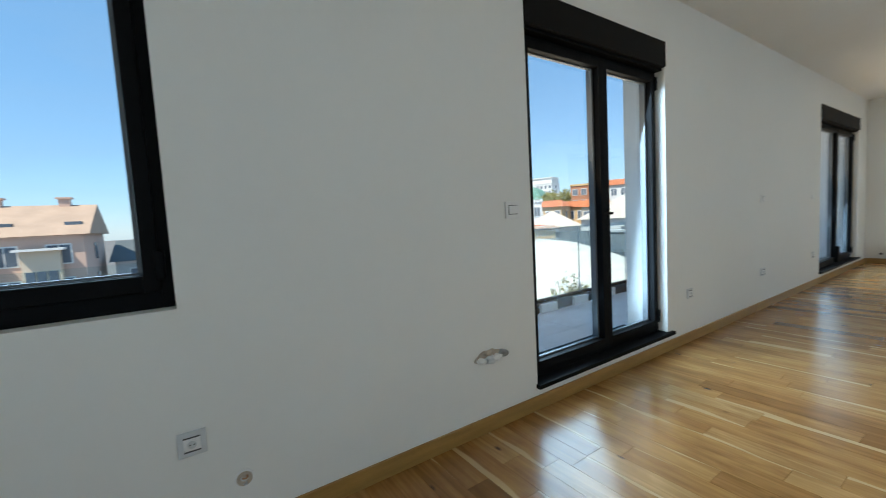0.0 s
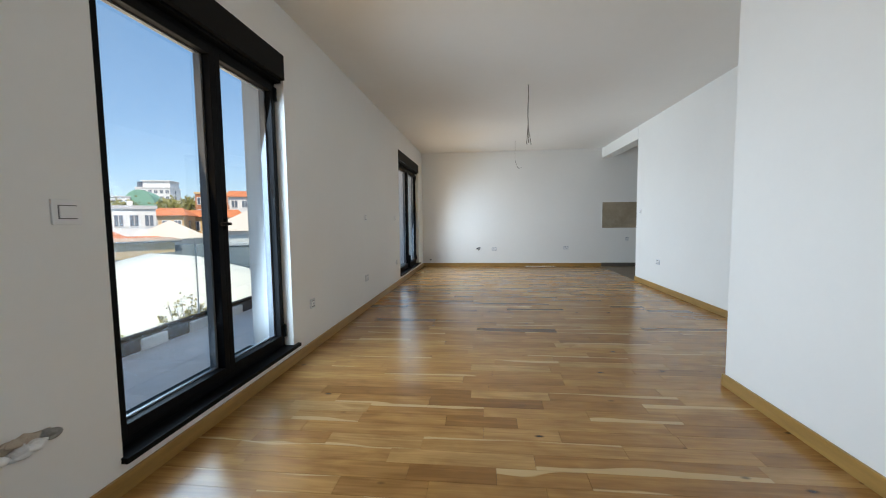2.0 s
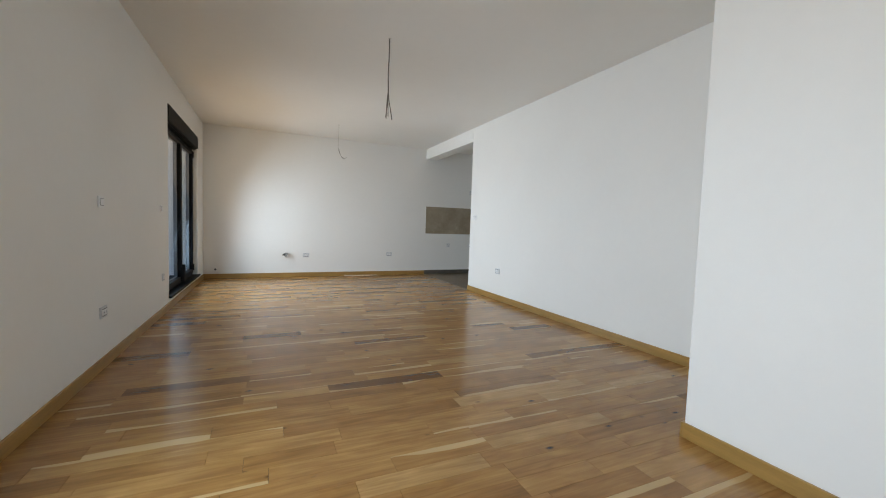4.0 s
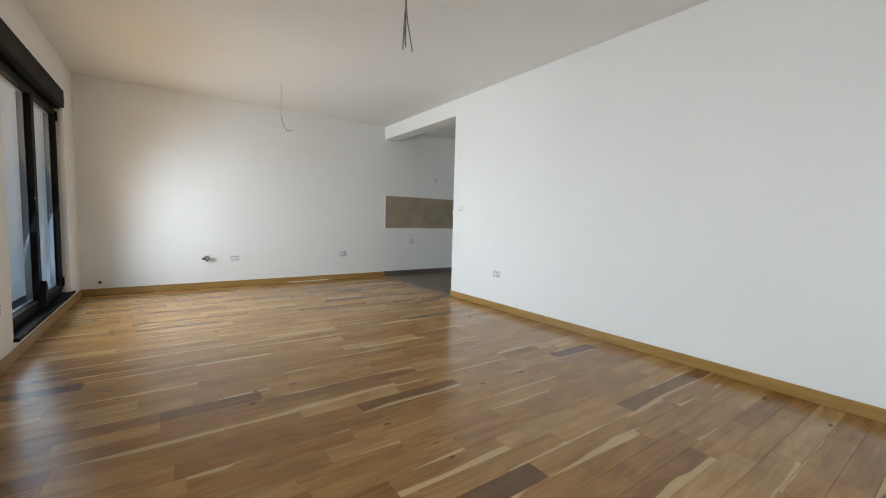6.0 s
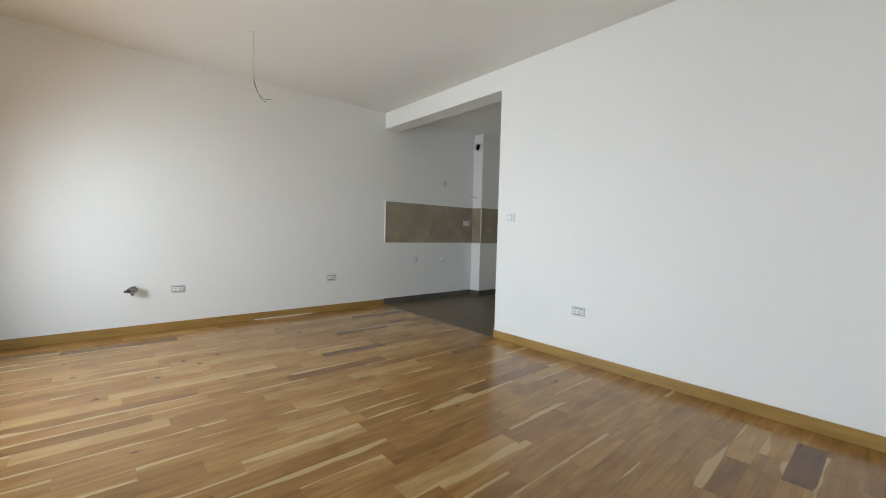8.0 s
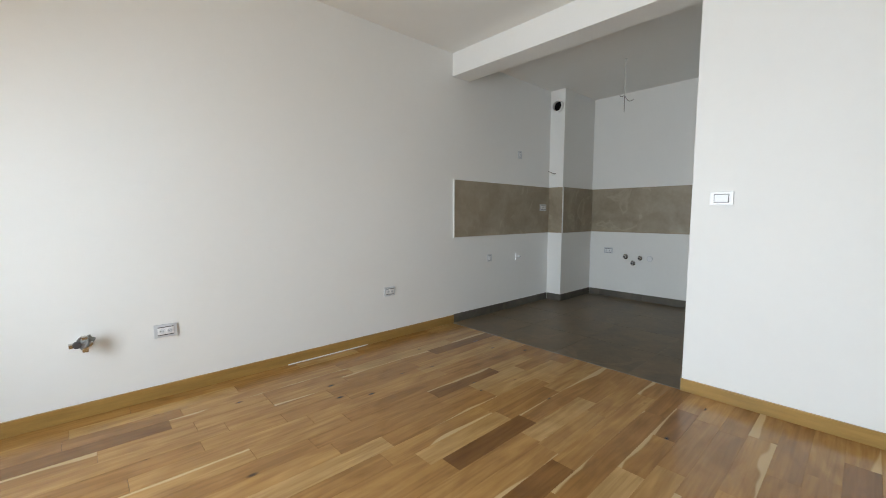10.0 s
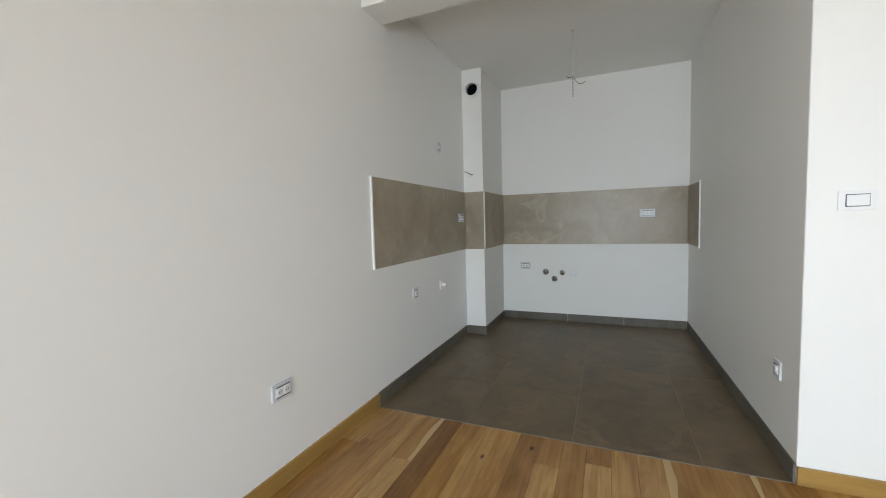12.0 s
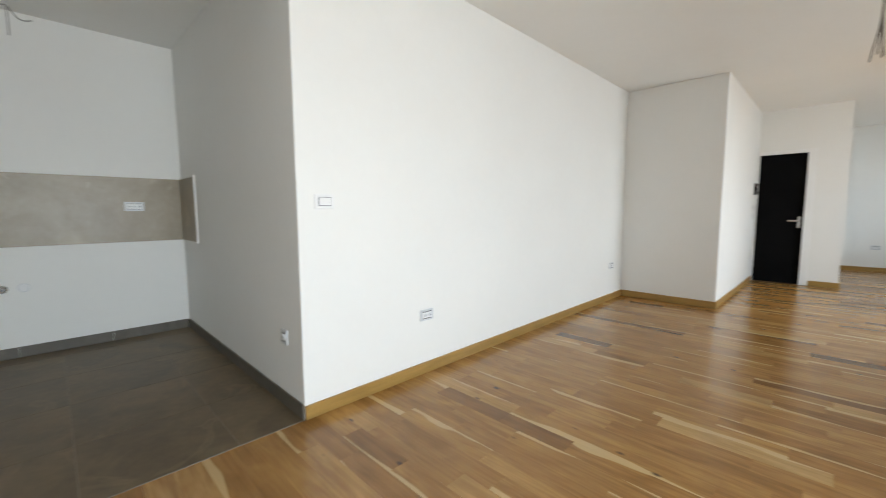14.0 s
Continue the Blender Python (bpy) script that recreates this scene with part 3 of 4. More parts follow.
for i, (cx, cz, s, mt) in enumerate(((-0.070, -0.008, 0.024, TRIM_W), (-0.015, -0.012, 0.032, PLASTIC_G), (0.030, -0.010, 0.030, PLASTIC), (0.084, 0.004, 0.027, RAG), (-0.02, 0.024, 0.024, PLASTER))):
    lump = bmesh.new()
    bmesh.ops.create_icosphere(lump, subdivisions=3, radius=s)
    for v in lump.verts:
        v.co *= 1 + 0.5 * noise.noise(v.co * 38 + Vector((i * 7, 0, 0)))
        v.co = Vector((v.co.x * 1.25 + cx, v.co.y * 0.75 - 0.010, v.co.z * 0.75 + cz))
    part("wrapped_pipe", lump, mt, patch)

boxhole = thing("junction_box", "open round junction box with loose wires", "junction box", on_wall(0, 0.291, 0.236, WIN))
part("box_rim", add_disc(bmesh.new(), 0, -0.004, 0, 0, 0.034), PLASTIC, boxhole)
part("box_core", add_disc(bmesh.new(), 0, -0.006, -0.003, 0, 0.027), PLASTER, boxhole)
for dx, dz in ((-0.010, 0.006), (0.008, 0.010), (0.004, -0.012)):
    tube("wire", [(dx, -0.004, dz), (dx * 1.4, -0.016, dz * 1.2), (dx * 0.4, -0.020, dz - 0.006), (-dx, -0.012, dz - 0.004)], 0.0028, COPPER if dx > 0.005 else PLASTIC_G, boxhole)

vent = thing("vent_pipe", "round white flue outlet high on the column", "vent", on_wall(6.05, 9.882, 2.545, RIGHT))
ringb = bmesh.new()
for k, (ra, ya) in enumerate(((0.074, 0.0), (0.074, -0.045), (0.062, -0.045), (0.060, 0.0))):
    for j in range(32):
        a = j * math.tau / 32
        ringb.verts.new((ra * math.cos(a), ya, ra * math.sin(a)))
ringb.verts.ensure_lookup_table()
for k in range(3):
    for j in range(32):
        ringb.faces.new((ringb.verts[k * 32 + j], ringb.verts[k * 32 + (j + 1) % 32], ringb.verts[(k + 1) * 32 + (j + 1) % 32], ringb.verts[(k + 1) * 32 + j]))
bmesh.ops.recalc_face_normals(ringb, faces=ringb.faces)
part("collar", ringb, PLASTIC, vent)
part("bore", add_disc(bmesh.new(), 0, -0.004, -0.001, 0, 0.061), DOOR_B, vent)
lead2 = thing("loose_cable", "short loose cable end out of the column", "cable", on_wall(6.05, 9.93, 1.70, RIGHT))
tube("cable", [(0.03, 0, -0.01), (0.03, -0.03, -0.02), (0.0, -0.07, 0.0), (-0.03, -0.09, 0.015)], 0.004, WIRE, lead2)
tube("core", [(0.03, 0, -0.012), (0.02, -0.03, -0.035), (0.0, -0.04, -0.03)], 0.003, WIRE_W, lead2)


def ceiling_cable(x, y, drop, ends, label, r, material):
    c = thing("ceiling_cable", label, "cable", pose(x, y, H), group="bare ceiling cables")
    part("ceiling_hole", add_box(bmesh.new(), -0.012, 0.012, -0.012, 0.012, -0.004, 0.0, 0.003), WIRE_W, c)
    tube("sheath", [(0, 0, 0), (0.004, 0.003, -drop * 0.3), (-0.006, 0, -drop * 0.65), (0, 0, -drop)], r, material, c)
    for e in ends:
        tube("core", [(0, 0, -drop + 0.01)] + [(a, b, -drop + z) for a, b, z in e], r * 0.7, WIRE, c, "dark bare core")
    return c


ceiling_cable(2.06, 5.37, 0.47, [[(-0.012, 0.0, -0.08), (-0.014, 0.004, -0.24)], [(0.006, -0.004, -0.08), (0.022, -0.012, -0.16), (0.034, -0.02, -0.25)], [(0.0, 0.005, -0.1), (0.006, 0.01, -0.22)], [(-0.004, -0.006, -0.1), (-0.022, -0.01, -0.23)]], "bare dark ceiling cable with splayed cores", 0.0055, WIRE)
ceiling_cable(2.165, 8.83, 0.40, [[(0.01, 0, -0.06), (0.05, -0.02, -0.14), (0.09, -0.05, -0.17), (0.13, -0.07, -0.155)], [(0.03, -0.01, -0.10), (0.07, -0.02, -0.18), (0.10, -0.03, -0.175)]], "thin bare ceiling cable curling at its end", 0.0032, WIRE_W)
ceiling_cable(5.65, 8.87, 0.38, [[(0.0, -0.03, -0.05), (-0.01, -0.07, -0.07), (-0.01, -0.10, -0.05)], [(0.0, 0.04, -0.01), (0.0, 0.05, 0.02)], [(0, 0.0, -0.08), (0.003, 0.0, -0.16)]], "bare kitchen ceiling cable with bent ends", 0.0042, WIRE_W)
lamp = thing("pendant_bulb", "clear bulb hanging on a short white cable", "bulb", pose(1.60, 2.98, H))
tube("flex", [(0, 0, 0), (0, 0, -0.06), (0, 0, -0.10)], 0.004, PLASTIC, lamp)
part("lamp_holder", add_box(bmesh.new(), -0.018, 0.018, -0.018, 0.018, -0.155, -0.095, 0.008), PLASTIC, lamp)
bb = bmesh.new()
bmesh.ops.create_uvsphere(bb, u_segments=20, v_segments=14, radius=0.032, matrix=Matrix.Translation((0, 0, -0.185)))
smooth(part("bulb_glass", bb, BULB, lamp))

# ---------------------------------------------------------------- kitchen tiling
splash = thing("tiled_splashback", "band of beige cement-look tiles round the kitchen", "splashback", pose(0, 0, 0), kind="structure")
ZA, ZB, TT = 0.91, 1.508, 0.010
for r in ((4.272, 6.0485, YF - TT, YF), (6.05 - TT, 6.05, 9.781, YF - TT - 0.001), (6.05, XK - 0.0005, 9.79 - TT, 9.79),
          (XK - TT, XK, YK + TT + 0.001, 9.779), (6.315, XK - 0.001, YK, YK + TT)):
    part("wall_tile", boxes((*r, ZA, ZB), bevel=0.0012), TILE_W, splash)
part("end_trim", boxes((4.258, 4.272, YF - TT - 0.003, YF, ZA - 0.004, ZB + 0.004), bevel=0.002), TRIM_W, splash, "white plastic end trim")
part("end_trim", boxes((6.300, 6.315, YK, YK + TT + 0.003, ZA - 0.01, ZB + 0.01), bevel=0.002), TRIM_W, splash, "white plastic end trim")
part("corner_trim", boxes((6.05 - TT - 0.004, 6.05 + 0.004, 9.79 - TT - 0.004, 9.79 - TT + 0.006, ZA, ZB), bevel=0.003), TRIM_W, splash, "white plastic corner trim")

kskirt = thing("tile_skirting", "grey-brown tiled skirting round the kitchen floor", "skirting", pose(0, 0, 0), kind="structure")


def tile_run(a, b, make):
    while a < b - 0.01:
        e = min(a + 0.6, b)
        part("skirting_tile", boxes((*make(a + 0.001, e - 0.001), 0.0, 0.088), bevel=0.0012), TILE_S, kskirt)
        a = e


tile_run(XR + 0.022, 6.05 - TT, lambda a, b: (a, b, YF - TT, YF))
tile_run(9.79 - TT, YF - TT, lambda a, b: (6.05 - TT, 6.05, a, b))
tile_run(6.05, XK - TT, lambda a, b: (a, b, 9.79 - TT, 9.79))
tile_run(YK + TT, 9.79 - TT, lambda a, b: (XK - TT, XK, a, b))
tile_run(XR + 0.004, XK - TT, lambda a, b: (a, b, YK, YK + TT))

# ---------------------------------------------------------------- floors
floor = setting("floor", boxes((-0.05, XR + 0.2, YB - 0.1, YF + 0.1, -0.16, -0.006)), FLOOR_GAP, "warm lacquered wooden stave floor in the room", "floor")
kfloor = setting("kitchen_floor", boxes((XR + 0.2, XK + 0.1, YK - 0.1, YF + 0.1, -0.16, -0.0012), (XR, XR + 0.2, YK - 0.1, YF + 0.1, -0.005, -0.0012)), GROUT, "dark brown cement-look tiled kitchen floor", "floor")
setting("threshold", boxes((XR - 0.004, XR + 0.004, YK, YF - ST, -0.004, 0.0012), bevel=0.001), GROUT, "thin pale joint between wood and tiles", "threshold")

# ---------------------------------------------------------------- balcony
setting("balcony_slab", boxes((-1.66, -TH, YB - 3, 9.9, -0.25, 0.045)), GROUT, "balcony slab", "balcony floor")
deck = thing("balcony_tiles", "grey outdoor tiles on the balcony", "balcony floor", pose(0, 0, 0), kind="structure")
setting("balcony_pier", boxes((-0.46, -TH, 3.62, 4.4, 0.045, 2.62), bevel=0.01), RENDER_W, "white rendered pier on the balcony", "pier")
setting("balcony_end_wall", boxes((-1.65, -TH, 9.62, 9.85, 0.0, H + 0.1), bevel=0.01), RENDER_W, "white rendered end wall of the balcony", "wall")
setting("balcony_soffit", boxes((-1.0, -TH, YB - 3, 9.9, 2.62, 2.86)), SOFFIT, "peach painted roof overhang over the balcony", "overhang")
kerb = thing("balcony_kerb", "black and white kerb under the glass railing", "kerb", pose(0, 0, 0), kind="structure")
part("kerb_core", boxes((-1.52, -1.40, YB - 3, 9.6, 0.045, 0.16), bevel=0.01), KERB_B, kerb)
y = -5.0
while y < 9.3:
    part("kerb_block", boxes((-1.535, -1.375, y, y + 0.27, 0.045, 0.155), bevel=0.012), KERB_W, kerb)
    y += 0.56
rail = thing("glass_railing", "frameless glass balcony railing on dark posts", "railing", pose(0, 0, 0))
part("bottom_rail", boxes((-1.49, -1.43, YB - 3, 9.6, 0.16, 0.19), bevel=0.004), BLACK, rail)
y = -5.67
while y < 8.6:
    g = part("pane", boxes((-1.466, -1.454, y + 0.004, y + 0.977, 0.19, 0.99)), RAIL_GLASS, rail)
    g.visible_shadow = False
    part("edge_strip", boxes((-1.466, -1.454, y + 0.978, y + 0.984, 0.19, 0.985)), PLASTIC_G, rail)
    y += 0.985

# ---------------------------------------------------------------- the city outside
ZG = -13.0
setting("ground", boxes((-3000, 3000, -3000, 3000, ZG - 1, ZG)), GROUND, "city ground far below the flat", "ground")
setting("house_body", boxes((-TH + 0.02, XK + 3, YB - 3, YF + 3, ZG, -0.3)), RENDER_W, "lower storeys of the house itself", "building")
# never in view: added to keep sun out of the rooms and off the balcony
setting("unseen_house_roof", boxes((-TH - 0.02, XK + 3, YB - 3, YF + 3, H + 0.25, H + 0.34)), RENDER_W, "unseen flat roof added over the house to block the sun", "roof")


def building(label, x, y, w, d, base, eave, facade, roof, rise, turn=0, storeys=3, bays=5, name="apartment_building", chimneys=0):
    """A house with storeys of framed windows and a gabled, hipped or flat roof. w runs along local x, the front faces -y."""
    b = thing(name, label, "building", pose(x, y, base, 0, 0, turn))
    h = eave - base
    part("wall", boxes((-w / 2, w / 2, -d / 2, d / 2, 0, h)), facade, b)
    if rise:
        o, bm = 0.5, bmesh.new()
        inset = 0.0 if rise > 0 else w * 0.22
        r = abs(rise)
        vs = [bm.verts.new(c) for c in ((-w / 2 - o, -d / 2 - o, h), (w / 2 + o, -d / 2 - o, h), (w / 2 + o, d / 2 + o, h), (-w / 2 - o, d / 2 + o, h), (-w / 2 - o + inset, 0, h + r), (w / 2 + o - inset, 0, h + r))]
        for f in ((0, 1, 5, 4), (1, 2, 5), (2, 3, 4, 5), (3, 0, 4), (3, 2, 1, 0)):
            bm.faces.new([vs[i] for i in f])
        rf = part("roof", bm, roof, b)
        for i in range(chimneys):
            cx = -w / 2 + w * (i + 0.6) / chimneys
            part("chimney", boxes((cx - 0.42, cx + 0.42, -0.35, 0.5, h + r * 0.7, h + r + 0.6), (cx - 0.6, cx + 0.6, -0.5, 0.65, h + r + 0.6, h + r + 0.75)), FACADES["pink"], rf)
    else:
        part("parapet", boxes((-w / 2 - 0.2, w / 2 + 0.2, -d / 2 - 0.2, d / 2 + 0.2, h, h + 0.5)), roof, b)
    sh = 3.0
    for s in range(storeys):
        zc = h - 1.7 - s * sh
        for i in range(bays):
            cx = -w / 2 + w * (i + 0.5) / bays
            ww = min(0.75, w / bays * 0.28)
            win = part("window", boxes((cx - ww - 0.12, cx + ww + 0.12, -d / 2 - 0.08, -d / 2, zc - 0.92, zc + 0.92)), FACADES["white"], b)
            part("pane", boxes((cx - ww, cx - 0.05, -d / 2 - 0.10, -d / 2 - 0.06, zc - 0.8, zc + 0.8), (cx + 0.05, cx + ww, -d / 2 - 0.10, -d / 2 - 0.06, zc - 0.8, zc + 0.8)), PANE_D, win)
        for sx in (-1, 1):
            part("window", boxes((sx * w / 2 - 0.06, sx * w / 2 + 0.06, -0.7, 0.7, zc - 0.8, zc + 0.8)), PANE_D, b)
    return b


# cream and pink block seen through the window
blk = building("cream and pink apartment block with a tan tiled roof", -52, -19.3, 24, 11, ZG, 1.7, FACADES["pink"], ROOF_T, 3.0, 90, 4, 7, chimneys=5)
for i in range(5):
    yy = -9.2 + i * 4.6
    bal = part("bay", boxes((yy - 1.25, yy + 1.25, -6.3, -5.5, 2.0, 13.6)), FACADES["cream"], blk)
    for k in range(3):
        zz = 4.3 + 3 * k
        part("bay_window", boxes(*[(yy - 1.05 + 0.72 * q, yy - 0.45 + 0.72 * q, -6.36, -6.28, zz, zz + 1.3) for q in range(3)]), PANE_D, bal)
        part("balcony_band", boxes((yy - 1.5, yy + 1.5, -6.6, -5.5, zz - 1.15, zz - 0.95), (yy - 1.45, yy + 1.45, -6.58, -6.5, zz - 0.95, zz - 0.1)), FACADES["white"], bal)
    part("roof_window", boxes((yy + 1.4, yy + 2.6, -4.2, -3.3, 15.0, 15.9)), PANE_D, blk)
    part("awning", boxes((yy - 1.6, yy + 1.6, -6.9, -5.5, 13.4, 13.6)), FACADES["white"], blk)
building("grey-blue low shed behind the apartment block", -60, 2, 16, 14, ZG, -1.4, FACADES["grey"], ROOF_G, 2.2, 90, 2, 4, "warehouse")

# white barrel roof, dark sheet roofs and the houses beyond the balcony
vault = bmesh.new()
rows = []
for i in range(33):
    yy = -6.0 + 28.0 * i / 32
    ridge = 0.30 - 0.335 * (math.sqrt((yy - 10.6) ** 2 + 1.0) - 1.0)
    rows.append([vault.verts.new((xx, yy, ridge - 0.09 * (xx + 8.0) ** 2)) for xx in (-2.7, -3.6, -4.5, -5.4, -6.3, -7.2, -8.0)])
for a, b in zip(rows, rows[1:]):
    for j in range(6):
        vault.faces.new((a[j], b[j], b[j + 1], a[j + 1]))
bot = [[vault.verts.new((v.co.x, v.co.y, ZG)) for v in (r[0], r[-1])] for r in rows]
for (a, b), (c, e) in zip(zip(rows, rows[1:]), zip(bot, bot[1:])):
    vault.faces.new((a[0], c[0], e[0], b[0]))
    vault.faces.new((a[-1], b[-1], e[1], c[1]))
bmesh.ops.recalc_face_normals(vault, faces=vault.faces)
hall = thing("hall", "low hall with a white curved membrane roof", "building", pose(0, 0, 0))
smooth(part("vaulted_roof", vault, ROOF_W, hall))


def at(bearing, dist):
    """A place in the city: degrees left of the room's long axis and metres, from just inside the first balcony door."""
    return 1.46 - math.sin(radians(bearing)) * dist, 0.66 + math.cos(radians(bearing)) * dist


GABLE = 90   # turns a house so that its gable end shows
W_, C_, O_ = FACADES["white"], FACADES["cream"], FACADES["ochre"]
building("long grey sheet-metal roof below the balcony", *at(28, 31), 15, 10, ZG, -1.55, FACADES["grey"], ROOF_G, 1.3, 38, 2, 6, "warehouse")
building("low flat grey roof behind the white hall", *at(50, 23), 14, 8, ZG, -1.3, FACADES["grey"], ROOF_G, 0, 47, 1, 4, "warehouse")
vent = thing("roof_ventilator", "low grey ventilator on the sheet-metal roof", "roof ventilator", pose(*at(33.6, 30), -0.95, 0, 0, 30))
part("housing", boxes((-1.1, 1.1, -0.5, 0.5, -0.6, 0.55), bevel=0.05), ROOF_G, vent)
part("cap", boxes((-1.3, 1.3, -0.65, 0.65, 0.55, 0.72), bevel=0.03), FACADES["grey"], vent)
shop = thing("workshop", "long ochre-walled workshop with a dark roof edge", "building", pose(*at(46.8, 32), ZG, 0, 0, 44))
part("wall", boxes((-4.4, 3.2, -3, 3, 0, -ZG + 0.0)), O_, shop)
part("roof", boxes((-4.7, 3.5, -3.2, 3.3, -ZG, -ZG + 0.14), bevel=0.04), ROOF_T, shop, "tan roof with a dark edge")
part("gutter", boxes((-4.75, 3.55, -3.3, -3.2, -ZG + 0.02, -ZG + 0.10), bevel=0.02), ROOF_G, shop)
building("low house under a terracotta hipped roof", *at(49.2, 47), 7, 7, ZG, -0.6, C_, ROOF_O, -1.0, 52, 2, 3, "house")
building("low shed under a terracotta roof", *at(44.4, 49), 5, 5, ZG, -1.0, W_, ROOF_O, -0.9, 40, 2, 3, "house")
building("white gabled house beyond the workshop", *at(41.0, 55), 10, 6.4, ZG, -0.5, W_, ROOF_W, 2.0, 41 + GABLE, 2, 4, "house")
building("large white gabled house beyond the sheet roof", *at(31.2, 50), 10, 9.4, ZG, 0.3, W_, ROOF_W, 2.6, 31 + GABLE, 3, 4, "house")
flats = building("white apartment house with small balconies", *at(46.6, 76), 10.5, 8, ZG, 3.3, W_, FACADES["grey"], 0, 50, 3, 6)
for cx in (-3.6, -0.4):
    for k in range(2):
        zz = 16.3 - 4.4 - 3 * k
        part("balcony", boxes((cx - 1.1, cx + 1.1, -5.0, -4.0, zz, zz + 0.15), (cx - 1.1, cx + 1.1, -5.0, -4.94, zz + 0.15, zz + 0.95)), C_, flats, "cream balcony parapet")
for cx in (-2.2, 2.6):
    part("chimney", boxes((cx - 0.35, cx + 0.35, -0.4, 0.4, 16.3, 17.6)), W_, flats)
building("ochre house under a terracotta hipped roof", *at(41.2, 86), 7.0, 7, ZG, 2.5, O_, ROOF_O, -1.4, 24, 3, 4, "house")
building("small orange house under a terracotta roof", *at(38.0, 92), 5.5, 6, ZG, 2.3, O_, ROOF_O, -1.4, 30, 3, 3, "house")
building("cream house under a terracotta roof", *at(35.0, 84), 5.5, 6, ZG, 2.1, C_, ROOF_O, -1.5, 35, 3, 3, "house")
building("unfinished brick apartment house", *at(35.8, 118), 9.0, 8, ZG, 8.3, FACADES["brick"], O_, 0, 30, 5, 4)
building("white house with a red gable", *at(32.6, 108), 6.5, 8, ZG, 7.2, W_, ROOF_O, 1.6, 28, 4, 3, "house")
hotel = building("tall white hotel with a set-back top storey", *at(41.8, 232), 14, 12, ZG, 17.6, W_, W_, 0, 20, 7, 6)
part("top_storey", boxes((-4.5, 6.6, -4.6, 5.5, 31.1, 33.8), (-5.0, 7.0, -5.2, 5.8, 33.8, 34.2)), W_, hotel)
part("glass_pavilion", boxes((-6.8, -4.5, -4.4, 3.0, 31.1, 33.6)), PANE_D, hotel, "glazed roof pavilion")
building("white office block beside the hotel", *at(39.0, 225), 9, 10, ZG, 11.5, W_, FACADES["grey"], 0, 30, 5, 5)
building("pale flat-roofed apartment block", *at(50.0, 150), 16, 12, ZG, 10.8, W_, FACADES["grey"], 0, 55, 6, 6)
building("long pale building above the trees", *at(45.9, 185), 9, 10, ZG, 10.6, W_, FACADES["grey"], 0, 44, 4, 5)
building("distant cream apartment house", -80, 20, 22, 12, ZG, 1.5, C_, ROOF_T, 3.0, 80, 4, 7)
# market hall with a green barrel roof
market = thing("market_hall", "hall under a green barrel-vaulted roof", "building", pose(*at(43.4, 192), ZG, 0, 0, 32))
part("wall", boxes((-4.6, 4.6, -5, 12, 0, 20.6)), C_, market)
barrel = bmesh.new()
ends = [[barrel.verts.new((-5 * math.cos(math.pi * k / 14), yy, 20.6 + 6.4 * math.sin(math.pi * k / 14))) for k in range(15)] for yy in (-5.4, 12.4)]
barrel.faces.new(ends[0])
barrel.faces.new(ends[1][::-1])
for k in range(14):
    barrel.faces.new((ends[0][k], ends[0][k + 1], ends[1][k + 1], ends[1][k]))
bmesh.ops.recalc_face_normals(barrel, faces=barrel.faces)
part("roof", barrel, GREEN_R, market, "green barrel roof")


def tree(x, y, base, h, r, leaf, label, seed, leaves=900, size=0.35):
    t = thing("tree", label, "tree", pose(x, y, base))
    rnd = random.Random(seed)
    tr = bmesh.new()
    bmesh.ops.create_cone(tr, cap_ends=True, segments=8, radius1=h * 0.035, radius2=h * 0.012, depth=h * 0.7, matrix=Matrix.Translation((0, 0, h * 0.35)))
    for i in range(6):
        a = i * 1.05
        m = Matrix.Translation((0, 0, h * (0.4 + 0.05 * i))) @ Matrix.Rotation(a, 4, "Z") @ Matrix.Rotation(radians(48), 4, "Y") @ Matrix.Translation((0, 0, r * 0.45))
        bmesh.ops.create_cone(tr, cap_ends=True, segments=6, radius1=h * 0.013, radius2=h * 0.004, depth=r * 0.9, matrix=m)
    part("trunk", tr, BARK, t)
    verts, faces = [], []
    knots = [(rnd.gauss(0, r * 0.42), rnd.gauss(0, r * 0.42), h - r * 0.75 + rnd.uniform(-0.8, 0.55) * r) for _ in range(22)]
    for i in range(leaves):
        k = Vector(rnd.choice(knots)) + Vector([rnd.gauss(0, r * 0.17) for _ in range(3)])
        q = Euler([rnd.uniform(0, 6.28) for _ in range(3)]).to_matrix()
        n = len(verts)
        verts += [k + q @ Vector(c) * size * rnd.uniform(0.6, 1.2) for c in ((-0.5, 0, 0), (0, -0.28, 0.05), (0.5, 0, 0), (0, 0.28, 0.05))]
        faces.append((n, n + 1, n + 2, n + 3))
    me = bpy.data.meshes.new("crown")
    me.from_pydata(verts, [], faces)
    me.materials.append(leaf)
    cr = new("crown", me)
    cr.parent = t
    return t


for k, (bearing, dist, top, leaf, label) in enumerate((
        (49.0, 122, 6.0, LEAF_G, "green tree above the white apartment house"), (46.6, 126, 6.8, LEAF_Y, "yellow-green tree above the white apartment house"),
        (44.6, 124, 5.6, LEAF_G, "green tree before the market hall"), (41.6, 118, 6.4, LEAF_Y, "yellow-green tree below the hotel"),
        (40.0, 120, 6.9, LEAF_Y, "tall yellow-green tree below the hotel"))):
    tree(*at(bearing, dist), ZG, top - ZG, 4.6, leaf, label, 20 + k, 3200, 1.0)
tree(-62, 10, ZG, 13.5, 4, LEAF, "yellow tree beside the shed", 3, 1200, 0.8)
tree(-64, 6, ZG, 14, 4, LEAF_G, "green tree behind the shed", 5, 1200, 0.8)
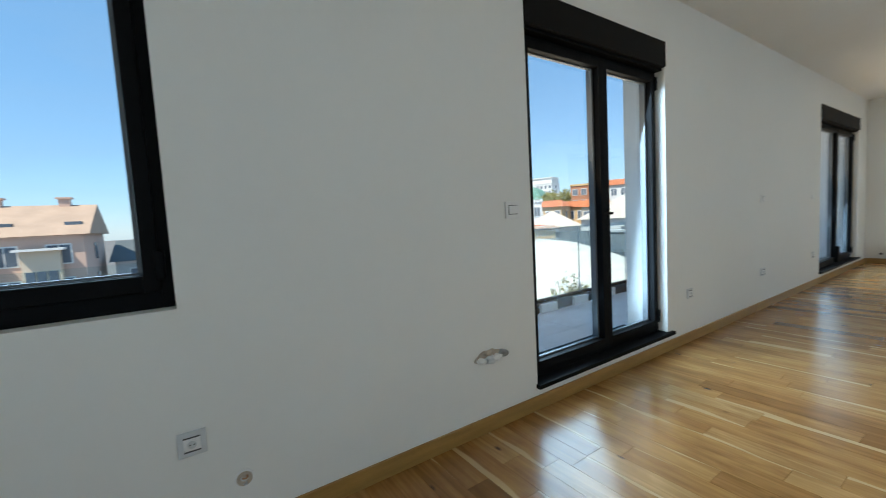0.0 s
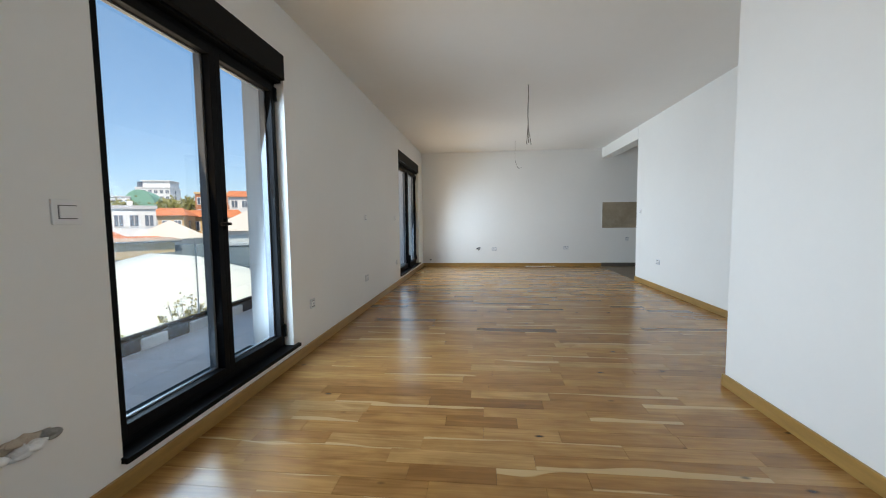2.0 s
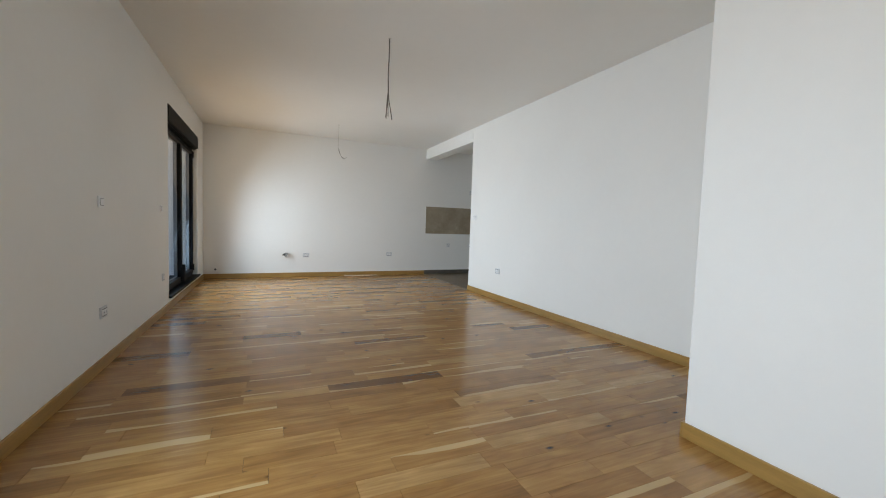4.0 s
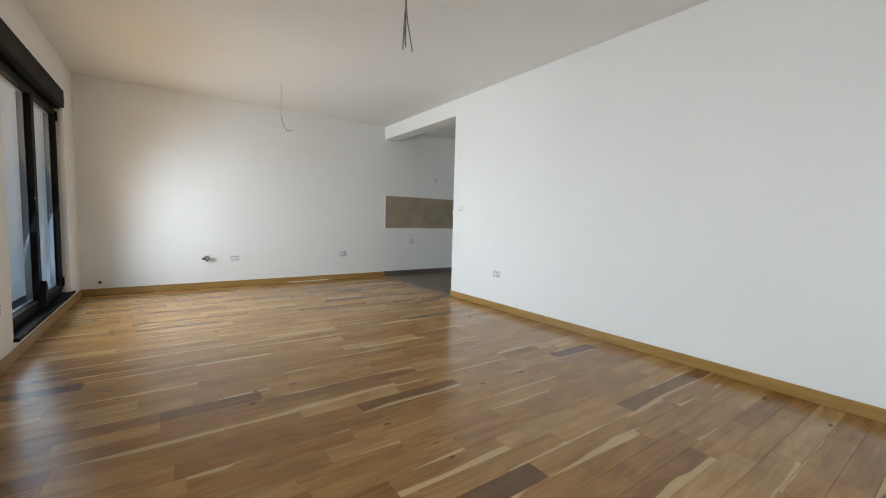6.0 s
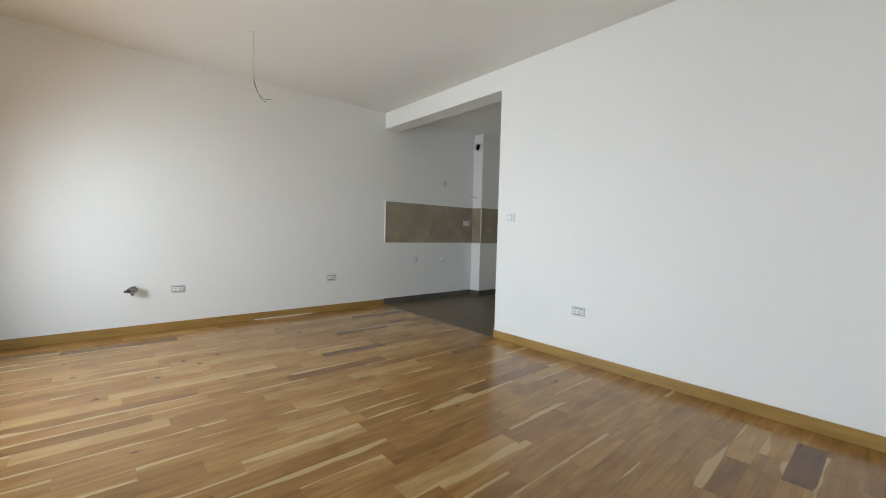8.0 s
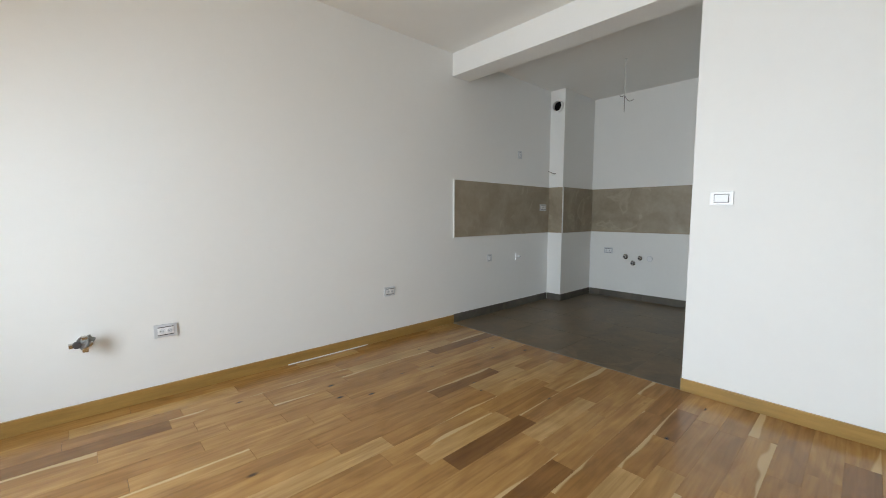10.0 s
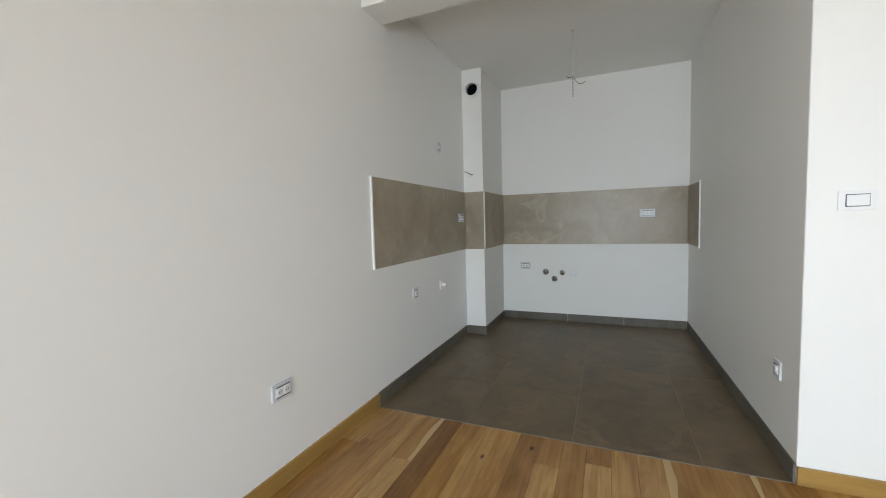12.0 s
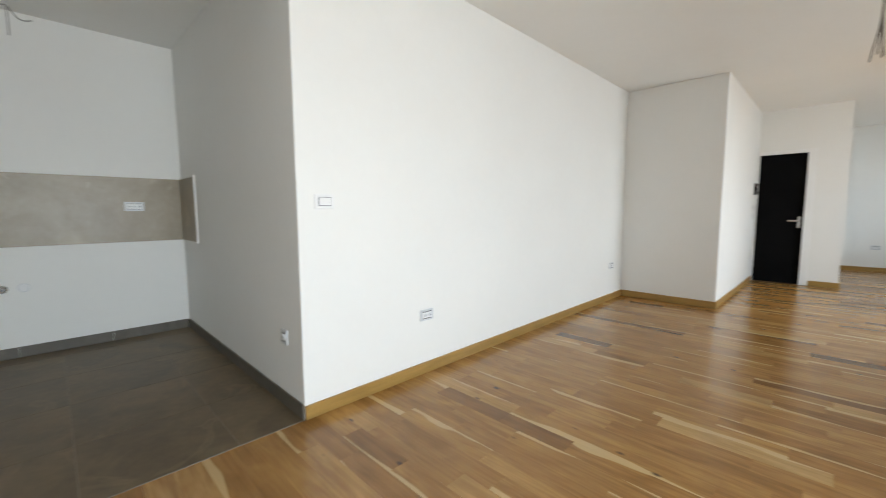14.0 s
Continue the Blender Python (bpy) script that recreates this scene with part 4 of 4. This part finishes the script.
shrub = thing("potted_shrub", "thin yellow-leaved shrub beyond the railing", "shrub", pose(-1.60, 4.48, 0.045))
rnd = random.Random(8)
part("planter", boxes((-0.05, 0.05, -1.4, 0.4, 0.0, 0.035), bevel=0.008), BARK, shrub, "low strip of dark earth")
verts, faces = [], []
for s in range(20):
    bx, by, hh = rnd.uniform(-0.04, 0.04), rnd.choice((-1.1, -0.55, -0.1, -0.1, -0.4)) + rnd.gauss(0, 0.08), rnd.uniform(0.10, 0.17)
    hh += 0.13 if -0.5 < by < -0.3 else 0.0
    tip = (bx + rnd.uniform(-0.05, 0.05), by + rnd.uniform(-0.08, 0.08), 0.03 + hh)
    tube("stem", [(bx, by, 0.03), ((bx + tip[0]) / 2 + 0.01, (by + tip[1]) / 2, 0.03 + hh / 2), tip], 0.003, BARK, shrub)
    for i in range(26):
        f = rnd.uniform(0.25, 1.05)
        k = Vector((bx, by, 0.03)).lerp(Vector(tip), f) + Vector([rnd.gauss(0, 0.022) for _ in range(3)])
        q = Euler([rnd.uniform(0, 6.28) for _ in range(3)]).to_matrix()
        n = len(verts)
        verts += [k + q @ Vector(c) * 0.035 for c in ((-0.5, 0, 0), (0, -0.28, 0.05), (0.5, 0, 0), (0, 0.28, 0.05))]
        faces.append((n, n + 1, n + 2, n + 3))
me = bpy.data.meshes.new("foliage")
me.from_pydata(verts, [], faces)
me.materials.append(LEAF)
fol = new("foliage", me)
fol.parent = shrub

# ---------------------------------------------------------------- pieces of the floors
cache = {}


def stave_uv(me, verts, lo, hi):
    """u along the piece in metres, v across it from 0 to 1; lo and hi are one pair, or one for each vertex."""
    layer = me.uv_layers.new(name="along")
    for lp in me.loops:
        k = lp.vertex_index
        a, b = (lo[k], hi[k]) if isinstance(lo, list) else (lo, hi)
        layer.data[lp.index].uv = (verts[k][0], (verts[k][1] - a) / max(b - a, 1e-4))


def piece(name, x0, x1, y0, y1, top, thick, material, parent):
    key = (name, round(x1 - x0, 3), round(y1 - y0, 3))
    if key not in cache:
        a, b = key[1] / 2, key[2] / 2
        c = 0.0005
        v = [(-a, -b, -thick), (a, -b, -thick), (a, b, -thick), (-a, b, -thick), (-a, -b, -c), (a, -b, -c), (a, b, -c), (-a, b, -c), (-a + c, -b + c, 0), (a - c, -b + c, 0), (a - c, b - c, 0), (-a + c, b - c, 0)]
        f = [(8, 9, 10, 11)] + [(i, (i + 1) % 4, (i + 1) % 4 + 4, i + 4) for i in range(4)] + [(i + 4, (i + 1) % 4 + 4, (i + 1) % 4 + 8, i + 8) for i in range(4)]
        me = bpy.data.meshes.new(name)
        me.from_pydata(v, [], f)
        stave_uv(me, v, -b, b)
        me.materials.append(material)
        cache[key] = me
    ob = new(name, cache[key])
    ob.parent = parent
    ob.location = ((x0 + x1) / 2, (y0 + y1) / 2, top)
    return ob


xs, ys = (XR + 0.001, 4.848, 5.448, 6.048, 6.648, XK), (YK, 8.172, 8.775, 9.378, YF)
for xa, xb in zip(xs, xs[1:]):
    for ya, yb in zip(ys, ys[1:]):
        piece("floor_tile", xa + 0.0015, xb - 0.0015, ya + 0.0015, yb - 0.0015, 0.0, 0.008, TILE_F, kfloor)
y = -5.2
while y < 9.55:
    for xa in (-1.395, -0.795):
        piece("deck_tile", xa, min(xa + 0.597, -TH), y, y + 0.597, 0.056, 0.01, DECK, deck)
    y += 0.6

STAVE = 0.117
rnd = random.Random(21)
rv, rf, lows, tops = [], [], [], []
y, row = YB, 0
while y < YF - 0.001:
    y1 = min(y + STAVE, YF)
    xe = XR if y >= YP - 0.05 else (XP if y >= YD - 0.05 else XD)
    x = 0.0
    first = True
    while x < xe - 0.001:
        ln = rnd.choice((0.4, 0.5, 0.6, 0.7, 0.8, 1.0)) * (rnd.uniform(0.3, 1) if first else 1)
        x1 = min(x + ln, xe)
        if xe - x1 < 0.12:
            x1 = xe
        first = False
        g = 0.0002
        lift = rnd.uniform(-0.0003, 0.0003)
        if 4.3 <= y <= 8.4:
            piece("stave", round(x, 3) + g, round(x1, 3) - g, y + g, y1 - g, lift, 0.006, WOOD_PIECE, floor)
        else:
            n = len(rv)
            c = 0.0005
            lows += [y] * 8
            tops += [y1] * 8
            rv += [(x + g, y + g, lift - 0.005), (x1 - g, y + g, lift - 0.005), (x1 - g, y1 - g, lift - 0.005), (x + g, y1 - g, lift - 0.005),
                   (x + g + c, y + g + c, lift), (x1 - g - c, y + g + c, lift), (x1 - g - c, y1 - g - c, lift), (x + g + c, y1 - g - c, lift)]
            rf += [(n + 4, n + 5, n + 6, n + 7)] + [(n + i, n + (i + 1) % 4, n + (i + 1) % 4 + 4, n + i + 4) for i in range(4)]
        x = x1
    y, row = y1, row + 1
me = bpy.data.meshes.new("stave_field")
me.from_pydata(rv, [], rf)
stave_uv(me, rv, lows, tops)
me.materials.append(WOOD_REST)
field = new("stave_field", me)
field.parent = floor
tagged(field, "warm lacquered wooden staves", kind="stuff")
